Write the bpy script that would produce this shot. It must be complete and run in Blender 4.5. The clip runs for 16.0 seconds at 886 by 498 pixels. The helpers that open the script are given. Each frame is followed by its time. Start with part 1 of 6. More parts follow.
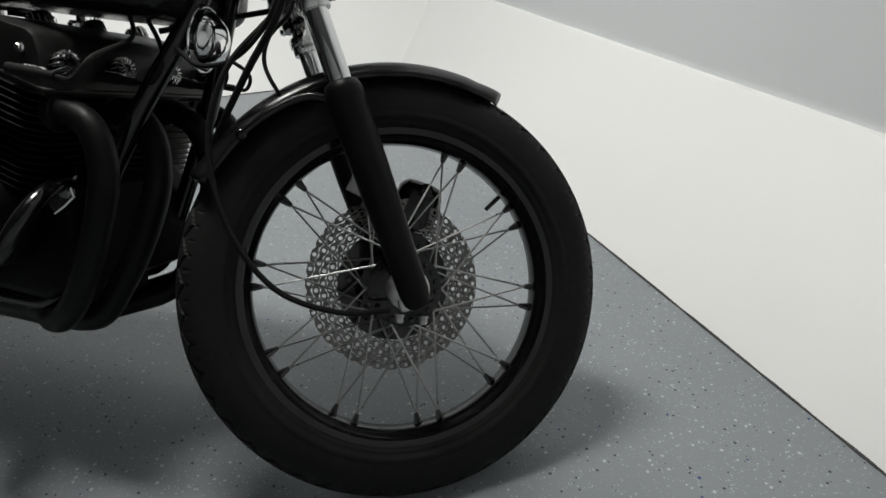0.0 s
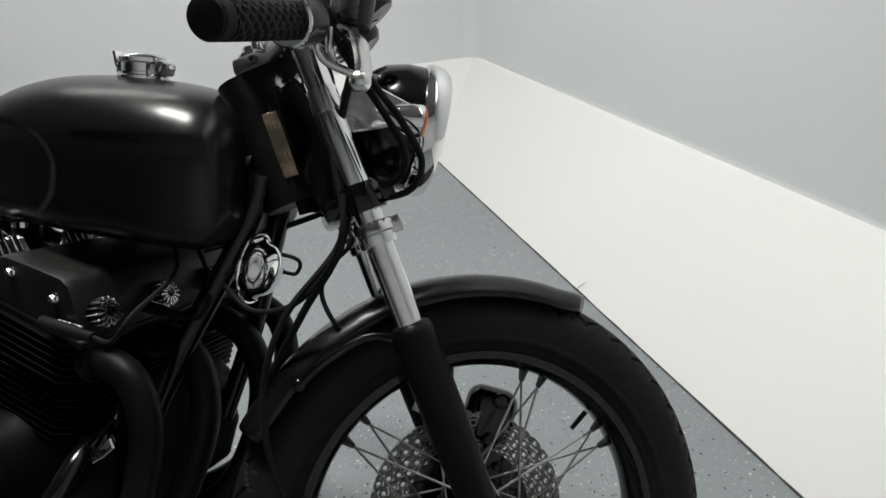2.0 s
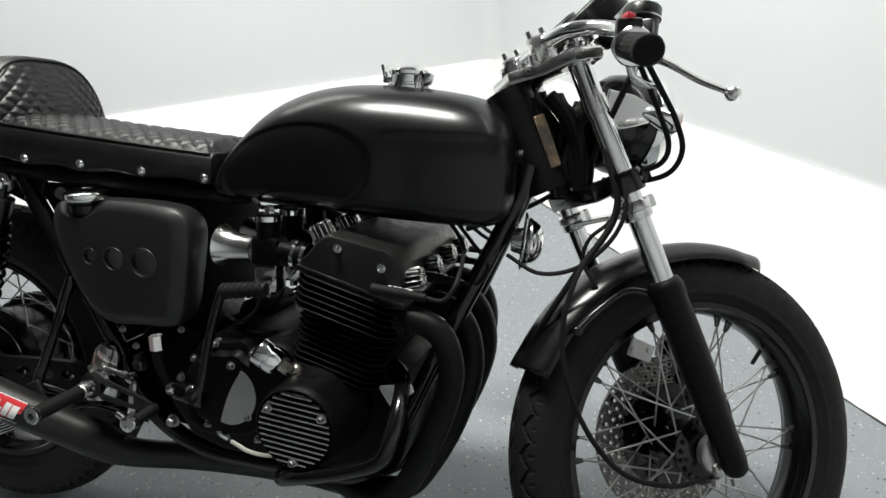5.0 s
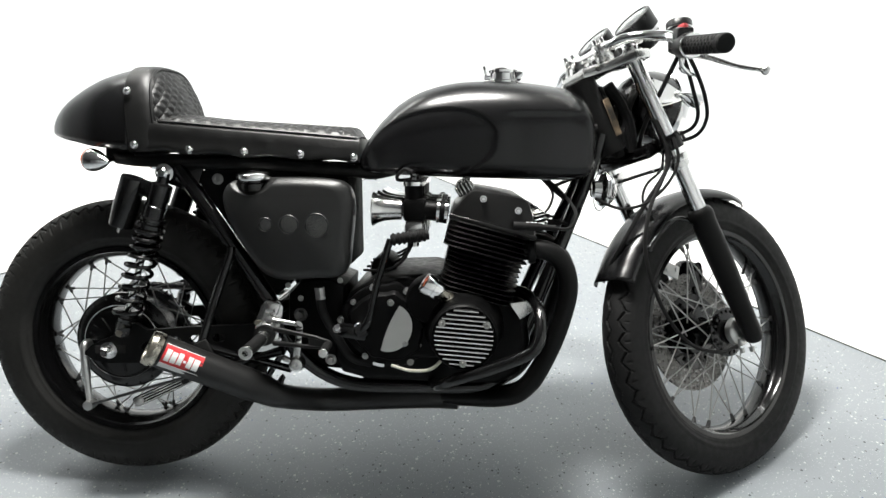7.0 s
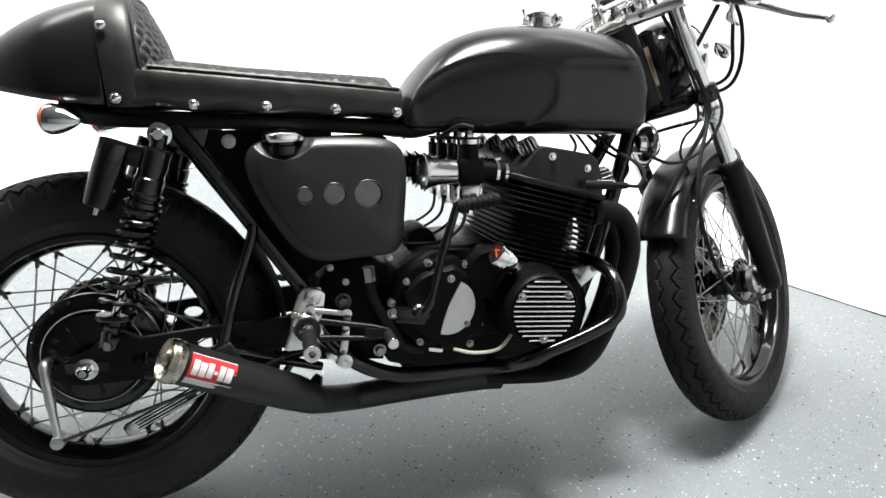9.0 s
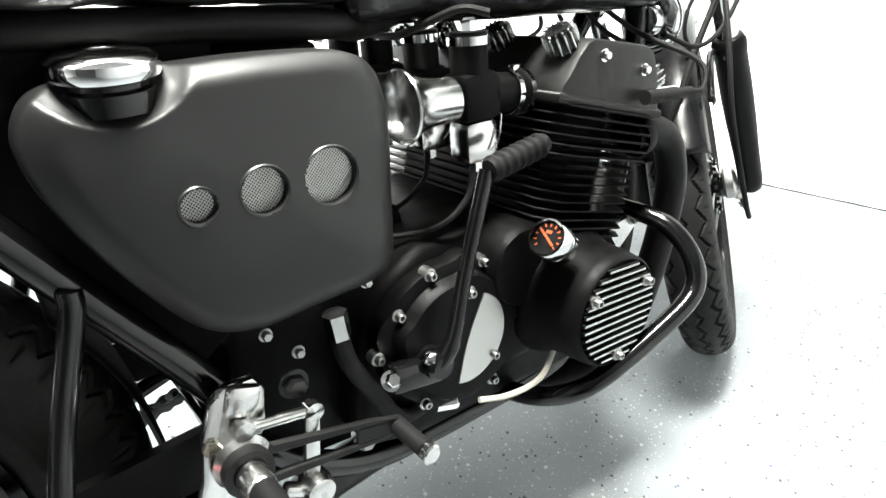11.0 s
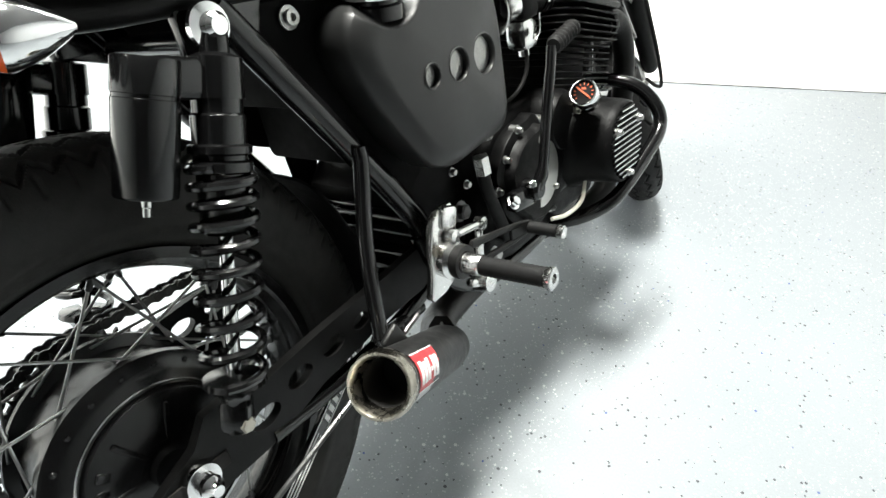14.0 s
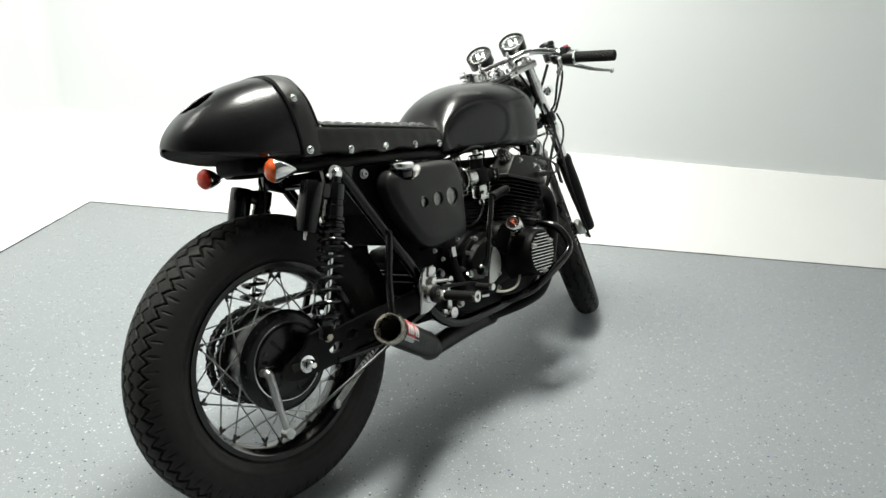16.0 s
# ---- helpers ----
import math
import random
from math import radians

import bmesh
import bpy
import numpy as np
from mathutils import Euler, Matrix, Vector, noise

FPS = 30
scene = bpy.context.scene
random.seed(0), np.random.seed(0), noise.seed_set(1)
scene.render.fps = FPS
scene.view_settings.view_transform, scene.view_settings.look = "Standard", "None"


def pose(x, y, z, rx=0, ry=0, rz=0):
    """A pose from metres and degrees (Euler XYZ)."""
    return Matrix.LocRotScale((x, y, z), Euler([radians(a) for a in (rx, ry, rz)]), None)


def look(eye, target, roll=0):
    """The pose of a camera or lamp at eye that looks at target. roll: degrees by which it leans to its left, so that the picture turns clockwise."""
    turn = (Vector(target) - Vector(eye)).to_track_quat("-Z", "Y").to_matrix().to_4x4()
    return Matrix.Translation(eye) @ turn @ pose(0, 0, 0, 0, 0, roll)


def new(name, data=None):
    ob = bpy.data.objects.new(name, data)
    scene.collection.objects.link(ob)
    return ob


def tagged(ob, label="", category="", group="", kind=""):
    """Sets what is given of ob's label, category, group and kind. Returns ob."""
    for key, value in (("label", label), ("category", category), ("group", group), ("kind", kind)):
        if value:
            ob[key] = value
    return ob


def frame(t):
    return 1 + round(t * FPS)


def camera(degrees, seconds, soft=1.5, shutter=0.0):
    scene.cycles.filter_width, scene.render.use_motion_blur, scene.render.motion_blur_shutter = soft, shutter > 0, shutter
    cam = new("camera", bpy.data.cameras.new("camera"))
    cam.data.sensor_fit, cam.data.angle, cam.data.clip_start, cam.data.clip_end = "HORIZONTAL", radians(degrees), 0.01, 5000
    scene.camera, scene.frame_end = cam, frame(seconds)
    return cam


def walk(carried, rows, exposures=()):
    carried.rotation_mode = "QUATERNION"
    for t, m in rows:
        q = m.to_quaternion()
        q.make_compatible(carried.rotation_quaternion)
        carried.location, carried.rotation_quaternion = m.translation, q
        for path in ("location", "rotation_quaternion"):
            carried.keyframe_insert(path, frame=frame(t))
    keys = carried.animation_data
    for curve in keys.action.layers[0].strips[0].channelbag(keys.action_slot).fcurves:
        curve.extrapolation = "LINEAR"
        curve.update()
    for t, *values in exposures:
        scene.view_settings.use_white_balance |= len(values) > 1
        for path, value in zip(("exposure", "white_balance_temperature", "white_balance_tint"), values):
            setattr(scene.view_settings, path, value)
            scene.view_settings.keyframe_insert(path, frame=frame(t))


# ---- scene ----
cam = camera(70.18, 16.0)
PATH = [
    (0, (1.7709, -0.6622, 0.8522), (1.1531, 0.9519, -0.1543), -0.91),
    (0.5, (1.7090, -0.6234, 0.8876), (1.1469, 0.9874, -0.1564), -1.67),
    (1, (1.6621, -0.5737, 0.9396), (1.0851, 1.0343, -0.1004), -2.29),
    (1.5, (1.6308, -0.5127, 1.0051), (0.9939, 1.0822, -0.0198), -2.88),
    (2, (1.6302, -0.4567, 1.0479), (0.9088, 1.1607, 0.1186), -4.06),
    (2.5, (1.6252, -0.4260, 1.0968), (0.8552, 1.2056, 0.2335), -4.23),
    (3, (1.5825, -0.4414, 1.1487), (0.8358, 1.2047, 0.2928), -3.04),
    (3.5, (1.4973, -0.4868, 1.1872), (0.8118, 1.1583, 0.2796), -0.95),
    (4, (1.4036, -0.5397, 1.1914), (0.7563, 1.0944, 0.2370), -0.07),
    (4.5, (1.3454, -0.6420, 1.1450), (0.7524, 1.0067, 0.1805), -0.51),
    (5, (1.2675, -0.7893, 1.1349), (0.7122, 0.8831, 0.1890), -3.15),
    (5.2, (1.2091, -0.8350, 1.1300), (0.6869, 0.8527, 0.1925), -3.04),
    (7.5, (0.7854, -1.2726, 1.1593), (0.7364, 0.5321, 0.2987), -1.87),
    (8, (0.6812, -1.2712, 1.1549), (0.7322, 0.5193, 0.2653), -2.07),
    (8.5, (0.5036, -1.2200, 1.1314), (0.7197, 0.5529, 0.2314), -0.22),
    (9, (0.4181, -1.0719, 1.0818), (0.8010, 0.6459, 0.1320), 2.83),
    (9.2, (0.4060, -0.9732, 1.0569), (0.8611, 0.7129, 0.0821), 3.20),
    (11.3, (0.2847, -0.4539, 0.9066), (1.3271, 0.7354, -0.3178), 8.11),
    (11.5, (0.2692, -0.4578, 0.9006), (1.3191, 0.7389, -0.3101), 7.35),
    (12, (0.1890, -0.4764, 0.8797), (1.2732, 0.6941, -0.3263), 7.83),
    (12.5, (0.0870, -0.4813, 0.8853), (1.2517, 0.6270, -0.3043), 6.49),
    (13, (0.0072, -0.4219, 0.8932), (1.2432, 0.5359, -0.3538), 6.53),
    (13.5, (-0.0521, -0.4104, 0.9009), (1.2140, 0.4658, -0.3756), 5.22),
    (14, (-0.1399, -0.4746, 0.9340), (1.1619, 0.4018, -0.3058), 5.94),
    (14.5, (-0.2807, -0.5890, 0.9783), (1.0565, 0.3963, -0.1359), 4.84),
    (15, (-0.4721, -0.7507, 1.0382), (0.9115, 0.3492, 0.1024), 4.20),
    (15.5, (-0.5922, -0.9193, 1.0912), (0.8008, 0.2603, 0.2739), 5.39),
    (16, (-0.6962, -1.0858, 1.1234), (0.7137, 0.1226, 0.3806), 5.25),
]
EXPOSURES = [(0.0, -0.68, 6500, 10), (1.0, -0.51, 6500, 10), (2.0, -0.56, 6500, 10), (3.0, -0.75, 6500, 10), (3.9, -0.76, 6500, 10), (4.5, -0.35, 6500, 10), (5.2, 0.22, 6500, 10), (7.4, 0.88, 6500, 10), (9.0, 0.98, 6500, 10), (11.3, 2.0, 6560, 7), (13.0, 1.95, 6560, 7), (14.5, 1.37, 6560, 7), (15.5, 0.75, 6620, 5), (16.0, 0.53, 6620, 5)]
walk(cam, [(t, look(eye, target, roll)) for t, eye, target, roll in PATH], EXPOSURES)

# ---- world and lights ----
world = bpy.data.worlds.new("world")
scene.world = world
world.use_nodes = True
world.node_tree.nodes["Background"].inputs[0].default_value = (0.75, 0.85, 1.0, 1)
world.node_tree.nodes["Background"].inputs[1].default_value = 0.05

CORNER = Vector((0.410, 2.249, 0.0))          # inner corner of the painted floor
ALONG = Vector((0.6659, -0.7460, 0.0)).normalized()
OUT = Vector((-ALONG.y, ALONG.x, 0.0))
ROOM = Matrix.Translation(CORNER) @ Matrix((ALONG, OUT, Vector((0, 0, 1)))).transposed().to_4x4()
CEIL = 3.0


def ceiling_lamp(x, y, turn, sx, sy, watts, kelvin_rgb=(0.988, 0.98, 0.938)):
    data = bpy.data.lights.new("ceiling_lamp", "AREA")
    data.shape, data.size, data.size_y, data.energy, data.color = "RECTANGLE", sx, sy, watts, kelvin_rgb
    ob = new("ceiling_lamp", data)
    ob.matrix_world = pose(x, y, CEIL - 0.09, 0, 0, turn)
    return tagged(ob, "long white ceiling light fitting", "ceiling light", "ceiling lights")


# x, y in the world, turn in degrees, length, width, watts
LAMPS = [(0.55, 0.4, 4, 1.0, 0.42, 105), (-1.1, 1.5, 42, 1.6, 0.3, 40), (2.3, 0.9, -48, 1.6, 0.3, 35)]
for lx, ly, turn, sx, sy, watts in LAMPS:
    ceiling_lamp(lx, ly, turn, sx, sy, watts)

# ---- materials ----
def node_mat(name):
    m = bpy.data.materials.new(name)
    m.use_nodes = True
    nt = m.node_tree
    return m, nt, nt.nodes["Principled BSDF"]


def link(nt, a, b):
    nt.links.new(a, b)


def noise_node(nt, scale, detail=4.0, coord="Object", rough=0.55):
    tc = nt.nodes.new("ShaderNodeTexCoord")
    n = nt.nodes.new("ShaderNodeTexNoise")
    n.inputs["Scale"].default_value, n.inputs["Detail"].default_value, n.inputs["Roughness"].default_value = scale, detail, rough
    link(nt, tc.outputs[coord], n.inputs["Vector"])
    return n


def ramp(nt, src, a, b, lo, hi):
    r = nt.nodes.new("ShaderNodeMapRange")
    r.inputs["From Min"].default_value, r.inputs["From Max"].default_value = a, b
    r.inputs["To Min"].default_value, r.inputs["To Max"].default_value = lo, hi
    link(nt, src, r.inputs["Value"])
    return r.outputs["Result"]


def mix_rgb(nt, fac, a, b):
    m = nt.nodes.new("ShaderNodeMix")
    m.data_type = "RGBA"
    if isinstance(fac, float):
        m.inputs[0].default_value = fac
    else:
        link(nt, fac, m.inputs[0])
    for sock, v in ((m.inputs[6], a), (m.inputs[7], b)):
        if isinstance(v, tuple):
            sock.default_value = (*v, 1)
        else:
            link(nt, v, sock)
    return m.outputs[2]


def paint(name, rgb, rough, metal=0.0, vary=0.25, rough_vary=0.08, grain=0.0, grain_scale=900.0, coat=0.0, spec=0.5, big=9.0, dust=0.0):
    """A surface with blotches, finer wear in its gloss and a fine grain."""
    m, nt, b = node_mat(name)
    n1, n2 = noise_node(nt, big, 3), noise_node(nt, 70.0, 5)
    dark = tuple(c * (1 - vary) for c in rgb)
    lite = tuple(min(1.0, c * (1 + vary) + dust) for c in rgb)
    f = ramp(nt, n1.outputs["Fac"], 0.3, 0.7, 0, 1)
    col = mix_rgb(nt, f, dark, lite)
    link(nt, col, b.inputs["Base Color"])
    rr = nt.nodes.new("ShaderNodeMath")
    rr.operation = "ADD"
    link(nt, ramp(nt, n2.outputs["Fac"], 0.3, 0.7, -rough_vary, rough_vary), rr.inputs[0])
    link(nt, ramp(nt, n1.outputs["Fac"], 0.3, 0.7, rough - rough_vary * 0.5, rough + rough_vary * 0.5), rr.inputs[1])
    link(nt, rr.outputs[0], b.inputs["Roughness"])
    b.inputs["Metallic"].default_value = metal
    b.inputs["Specular IOR Level"].default_value = spec
    b.inputs["Coat Weight"].default_value = coat
    b.inputs["Coat Roughness"].default_value = 0.12
    if grain:
        g = noise_node(nt, grain_scale, 3)
        bump = nt.nodes.new("ShaderNodeBump")
        bump.inputs["Strength"].default_value, bump.inputs["Distance"].default_value = grain, 0.001
        link(nt, g.outputs["Fac"], bump.inputs["Height"])
        link(nt, bump.outputs["Normal"], b.inputs["Normal"])
    return m


EGGSHELL = paint("eggshell_black_paint", (0.0095, 0.0098, 0.0098), 0.4, vary=0.1, rough_vary=0.03, spec=0.42)
MUFFLER = paint("silencer_black", (0.0085, 0.0085, 0.0084), 0.4, vary=0.2, rough_vary=0.06, grain=0.15, grain_scale=500, spec=0.34)
SATIN = paint("satin_black_paint", (0.0045, 0.0045, 0.0049), 0.25, vary=0.06, rough_vary=0.006, spec=0.4)
GLOSS = paint("gloss_black_enamel", (0.003, 0.003, 0.0032), 0.16, vary=0.2, rough_vary=0.04, grain=0.01, spec=0.5)
WRINKLE = paint("black_engine_enamel", (0.0022, 0.0022, 0.0023), 0.45, vary=0.25, rough_vary=0.1, grain=0.2, grain_scale=700, spec=0.09)
GRAPHITE = paint("graphite_engine_paint", (0.006, 0.0059, 0.0058), 0.4, vary=0.2, grain=0.2, grain_scale=900, spec=0.3)
EXHAUST = paint("heat_proof_black", (0.0032, 0.0032, 0.0032), 0.46, vary=0.25, rough_vary=0.08, grain=0.2, grain_scale=500, spec=0.17)
RUBBER = paint("tyre_rubber", (0.0065, 0.0065, 0.0066), 0.64, vary=0.3, rough_vary=0.1, grain=0.3, grain_scale=420, dust=0.001, spec=0.2)
DUSTY = paint("dusty_rear_rubber", (0.0125, 0.0122, 0.0112), 0.6, vary=0.3, rough_vary=0.1, grain=0.3, grain_scale=420, dust=0.002, spec=0.28)
GRIP = paint("grip_rubber", (0.0045, 0.0045, 0.0046), 0.68, vary=0.2, grain=0.3, spec=0.22)
PLASTIC = paint("black_plastic", (0.0035, 0.0035, 0.0037), 0.33, vary=0.2, grain=0.1, spec=0.4)
LEATHER = paint("black_leather", (0.006, 0.006, 0.006), 0.4, vary=0.2, rough_vary=0.06, grain=0.3, grain_scale=620, spec=0.38)
CHROME = paint("chrome", (0.82, 0.82, 0.82), 0.07, metal=1.0, vary=0.03, rough_vary=0.03)
ALLOY = paint("polished_alloy", (0.72, 0.72, 0.71), 0.2, metal=1.0, vary=0.08, rough_vary=0.07, grain=0.05)
CAST = paint("cast_alloy", (0.55, 0.55, 0.54), 0.4, metal=1.0, vary=0.15, rough_vary=0.1, grain=0.15, grain_scale=700)
STEEL = paint("spoke_steel", (0.42, 0.42, 0.41), 0.36, metal=1.0, vary=0.15)
DISC = paint("disc_steel", (0.17, 0.167, 0.16), 0.3, metal=1.0, vary=0.12, rough_vary=0.08)
DARKSTEEL = paint("dark_steel", (0.1, 0.1, 0.1), 0.35, metal=1.0, vary=0.3)
BRASS = paint("burnt_steel", (0.4, 0.375, 0.32), 0.3, metal=1.0, vary=0.4, rough_vary=0.12, big=30)
WORN = paint("worn_plate_metal", (0.2, 0.15, 0.1), 0.42, metal=0.7, vary=0.5, rough_vary=0.12, big=60)
SOOT = paint("soot", (0.012, 0.011, 0.01), 0.9)
WHITE_BAR = paint("white_print", (0.75, 0.75, 0.74), 0.45, vary=0.05)
RED_BAR = paint("red_print", (0.55, 0.03, 0.035), 0.35, vary=0.08)
SILVER_PRINT = paint("silver_print", (0.5, 0.5, 0.5), 0.35, metal=0.6, vary=0.1)
RED = paint("red_plastic", (0.32, 0.02, 0.025), 0.35, vary=0.1)
CREAM = paint("cream_sleeve", (0.6, 0.58, 0.5), 0.5, vary=0.1)
SCREEN = paint("screen_wire", (0.55, 0.55, 0.53), 0.35, metal=1.0, vary=0.1)


MATTE = paint("matte_black_coating", (0.004, 0.004, 0.004), 0.8, vary=0.3, spec=0.1)


def lens_mat(name, rgb, rough=0.12):
    m, nt, b = node_mat(name)
    b.inputs["Base Color"].default_value = (*rgb, 1)
    b.inputs["Roughness"].default_value = rough
    b.inputs["Transmission Weight"].default_value = 0.35
    n = noise_node(nt, 160.0, 2)
    bump = nt.nodes.new("ShaderNodeBump")
    bump.inputs["Strength"].default_value, bump.inputs["Distance"].default_value = 0.2, 0.002
    link(nt, n.outputs["Fac"], bump.inputs["Height"])
    link(nt, bump.outputs["Normal"], b.inputs["Normal"])
    return m


ORANGE_PRINT = paint("orange_print", (0.5, 0.09, 0.03), 0.45, vary=0.08)

ORANGE = lens_mat("orange_lens", (0.8, 0.13, 0.03))
RED_LENS = lens_mat("bright_red_lens", (0.7, 0.05, 0.03))
TAILRED = lens_mat("red_lens", (0.35, 0.02, 0.02))


def glass_mat(name):
    m, nt, b = node_mat(name)
    b.inputs["Base Color"].default_value = (0.95, 0.97, 0.97, 1)
    b.inputs["Roughness"].default_value = 0.03
    b.inputs["Transmission Weight"].default_value = 1.0
    return m


GLASS = glass_mat("clear_glass")


def floor_mat():
    m, nt, b = node_mat("flaked_epoxy")
    tc = nt.nodes.new("ShaderNodeTexCoord")
    n1, n2 = noise_node(nt, 1.3, 3), noise_node(nt, 260.0, 3)
    col = mix_rgb(nt, ramp(nt, n1.outputs["Fac"], 0.3, 0.7, 0, 1), (0.235, 0.255, 0.272), (0.27, 0.29, 0.305))
    col = mix_rgb(nt, ramp(nt, n2.outputs["Fac"], 0.35, 0.65, 0, 0.35), col, (0.2, 0.215, 0.23))
    for scale, part_lo, part_hi, rgb, size in ((110.0, 0.86, 1.0, (0.5, 0.515, 0.51), 0.36), (130.0, 0.0, 0.085, (0.055, 0.058, 0.065), 0.38), (190.0, 0.84, 1.0, (0.4, 0.42, 0.425), 0.38),
                                               (270.0, 0.82, 1.0, (0.37, 0.39, 0.395), 0.4), (95.0, 0.0, 0.012, (0.04, 0.07, 0.22), 0.3)):
        v = nt.nodes.new("ShaderNodeTexVoronoi")
        v.inputs["Scale"].default_value = scale
        link(nt, tc.outputs["Object"], v.inputs["Vector"])
        sep = nt.nodes.new("ShaderNodeSeparateColor")
        link(nt, v.outputs["Color"], sep.inputs[0])
        near = nt.nodes.new("ShaderNodeMath")
        near.operation = "LESS_THAN"
        span = nt.nodes.new("ShaderNodeMath")
        span.operation, span.inputs[1].default_value, span.inputs[2].default_value = "MULTIPLY_ADD", size * 0.75, size * 0.3
        link(nt, sep.outputs[1], span.inputs[0])
        link(nt, span.outputs[0], near.inputs[1])
        link(nt, v.outputs["Distance"], near.inputs[0])
        pick = nt.nodes.new("ShaderNodeMath")
        pick.operation, pick.inputs[1].default_value, pick.inputs[2].default_value = "COMPARE", (part_lo + part_hi) / 2, (part_hi - part_lo) / 2
        link(nt, sep.outputs[0], pick.inputs[0])
        both = nt.nodes.new("ShaderNodeMath")
        both.operation = "MULTIPLY"
        link(nt, near.outputs[0], both.inputs[0])
        link(nt, pick.outputs[0], both.inputs[1])
        col = mix_rgb(nt, both.outputs[0], col, rgb)
    link(nt, col, b.inputs["Base Color"])
    link(nt, ramp(nt, n1.outputs["Fac"], 0.3, 0.7, 0.3, 0.42), b.inputs["Roughness"])
    wav = noise_node(nt, 28.0, 3)
    bump = nt.nodes.new("ShaderNodeBump")
    bump.inputs["Strength"].default_value, bump.inputs["Distance"].default_value = 0.12, 0.004
    link(nt, wav.outputs["Fac"], bump.inputs["Height"])
    link(nt, bump.outputs["Normal"], b.inputs["Normal"])
    return m


def wall_mat(name, rgb, rough=0.6):
    m, nt, b = node_mat(name)
    n1, n2, n3 = noise_node(nt, 0.7, 3), noise_node(nt, 9.0, 5), noise_node(nt, 420.0, 2)
    dark = tuple(c * 0.96 for c in rgb)
    col = mix_rgb(nt, ramp(nt, n1.outputs["Fac"], 0.3, 0.7, 0, 1), dark, rgb)
    scuff = ramp(nt, n2.outputs["Fac"], 0.68, 0.8, 0, 0.18)
    col = mix_rgb(nt, scuff, col, tuple(c * 0.86 for c in rgb))
    link(nt, col, b.inputs["Base Color"])
    b.inputs["Roughness"].default_value = rough
    bump = nt.nodes.new("ShaderNodeBump")
    bump.inputs["Strength"].default_value, bump.inputs["Distance"].default_value = 0.15, 0.002
    link(nt, n3.outputs["Fac"], bump.inputs["Height"])
    link(nt, bump.outputs["Normal"], b.inputs["Normal"])
    return m


FLOOR = floor_mat()
WALL = wall_mat("wall_paint", (0.74, 0.76, 0.77))
COVE = wall_mat("cove_paint", (0.86, 0.86, 0.85), 0.5)
# dark tone for the unseen south wall, standing in for an unlit room
UNSEEN_WALL = wall_mat("unseen_wall_tone", (0.13, 0.13, 0.135))
# dark tone for the unseen ceiling, chosen for its reflection in the tank
CEILING = wall_mat("unseen_ceiling_tone", (0.2, 0.2, 0.2))


# ---- mesh helpers ----
V = Vector


def bm_new():
    return bmesh.new()


def grid(bm, rows, close_u=False, close_v=False):
    vs = [[bm.verts.new(p) for p in row] for row in rows]
    nu, nv = len(vs), len(vs[0])
    for i in range(nu if close_u else nu - 1):
        for j in range(nv if close_v else nv - 1):
            a, b, c, d = vs[i][j], vs[(i + 1) % nu][j], vs[(i + 1) % nu][(j + 1) % nv], vs[i][(j + 1) % nv]
            bm.faces.new((a, b, c, d))
    return vs


def smooth(pts, k=6, closed=False):
    """Catmull-Rom through the points."""
    pts = [V(p) for p in pts]
    n = len(pts)
    out = []
    for i in range(n if closed else n - 1):
        if closed:
            p0, p1, p2, p3 = pts[i - 1], pts[i], pts[(i + 1) % n], pts[(i + 2) % n]
        else:
            p1, p2 = pts[i], pts[i + 1]
            p0 = pts[i - 1] if i else p1 * 2 - p2
            p3 = pts[i + 2] if i + 2 < n else p2 * 2 - p1
        for s in range(k):
            t = s / k
            out.append(0.5 * ((2 * p1) + (p2 - p0) * t + (2 * p0 - 5 * p1 + 4 * p2 - p3) * t * t + (3 * p1 - p0 - 3 * p2 + p3) * t ** 3))
    if not closed:
        out.append(pts[-1])
    return out


def tube(bm, pts, r, n=12, closed=False, caps=True):
    pts = [V(p) for p in pts]
    m = len(pts)
    rs = r if isinstance(r, (list, tuple)) else [r] * m
    tang = []
    for i in range(m):
        a = pts[i - 1] if (i or closed) else pts[0]
        b = pts[(i + 1) % m] if (i < m - 1 or closed) else pts[-1]
        tang.append((b - a).normalized())
    ref = tang[0].orthogonal().normalized()
    rows = []
    for i in range(m):
        ref = (ref - tang[i] * ref.dot(tang[i])).normalized()
        side = tang[i].cross(ref)
        rows.append([pts[i] + (ref * math.cos(2 * math.pi * k / n) + side * math.sin(2 * math.pi * k / n)) * rs[i] for k in range(n)])
    vs = grid(bm, rows, closed, True)
    if caps and not closed:
        bm.faces.new(vs[0][::-1])
        bm.faces.new(vs[-1])


def to(p, d, up=None):
    """A matrix at p whose z points along d (and x near up, where given)."""
    z = V(d).normalized()
    x = z.orthogonal().normalized() if up is None else (V(up) - z * V(up).dot(z)).normalized()
    y = z.cross(x)
    return Matrix.Translation(V(p)) @ Matrix((x, y, z)).transposed().to_4x4()


def lathe(bm, profile, m=Matrix(), n=32, closed=False, arc=None, caps=True):
    """Rings of (radius, height) about local z. closed: the profile is a loop."""
    a0, a1 = arc or (0, 2 * math.pi)
    cnt = n if arc is None else n + 1
    rows = [[m @ V((max(r, 1e-4) * math.cos(a0 + (a1 - a0) * k / n), max(r, 1e-4) * math.sin(a0 + (a1 - a0) * k / n), h)) for k in range(cnt)] for r, h in profile]
    vs = grid(bm, rows, closed, arc is None)
    if caps and not closed and arc is None:
        if profile[0][0] > 2e-4:
            bm.faces.new(vs[0][::-1])
        if profile[-1][0] > 2e-4:
            bm.faces.new(vs[-1])


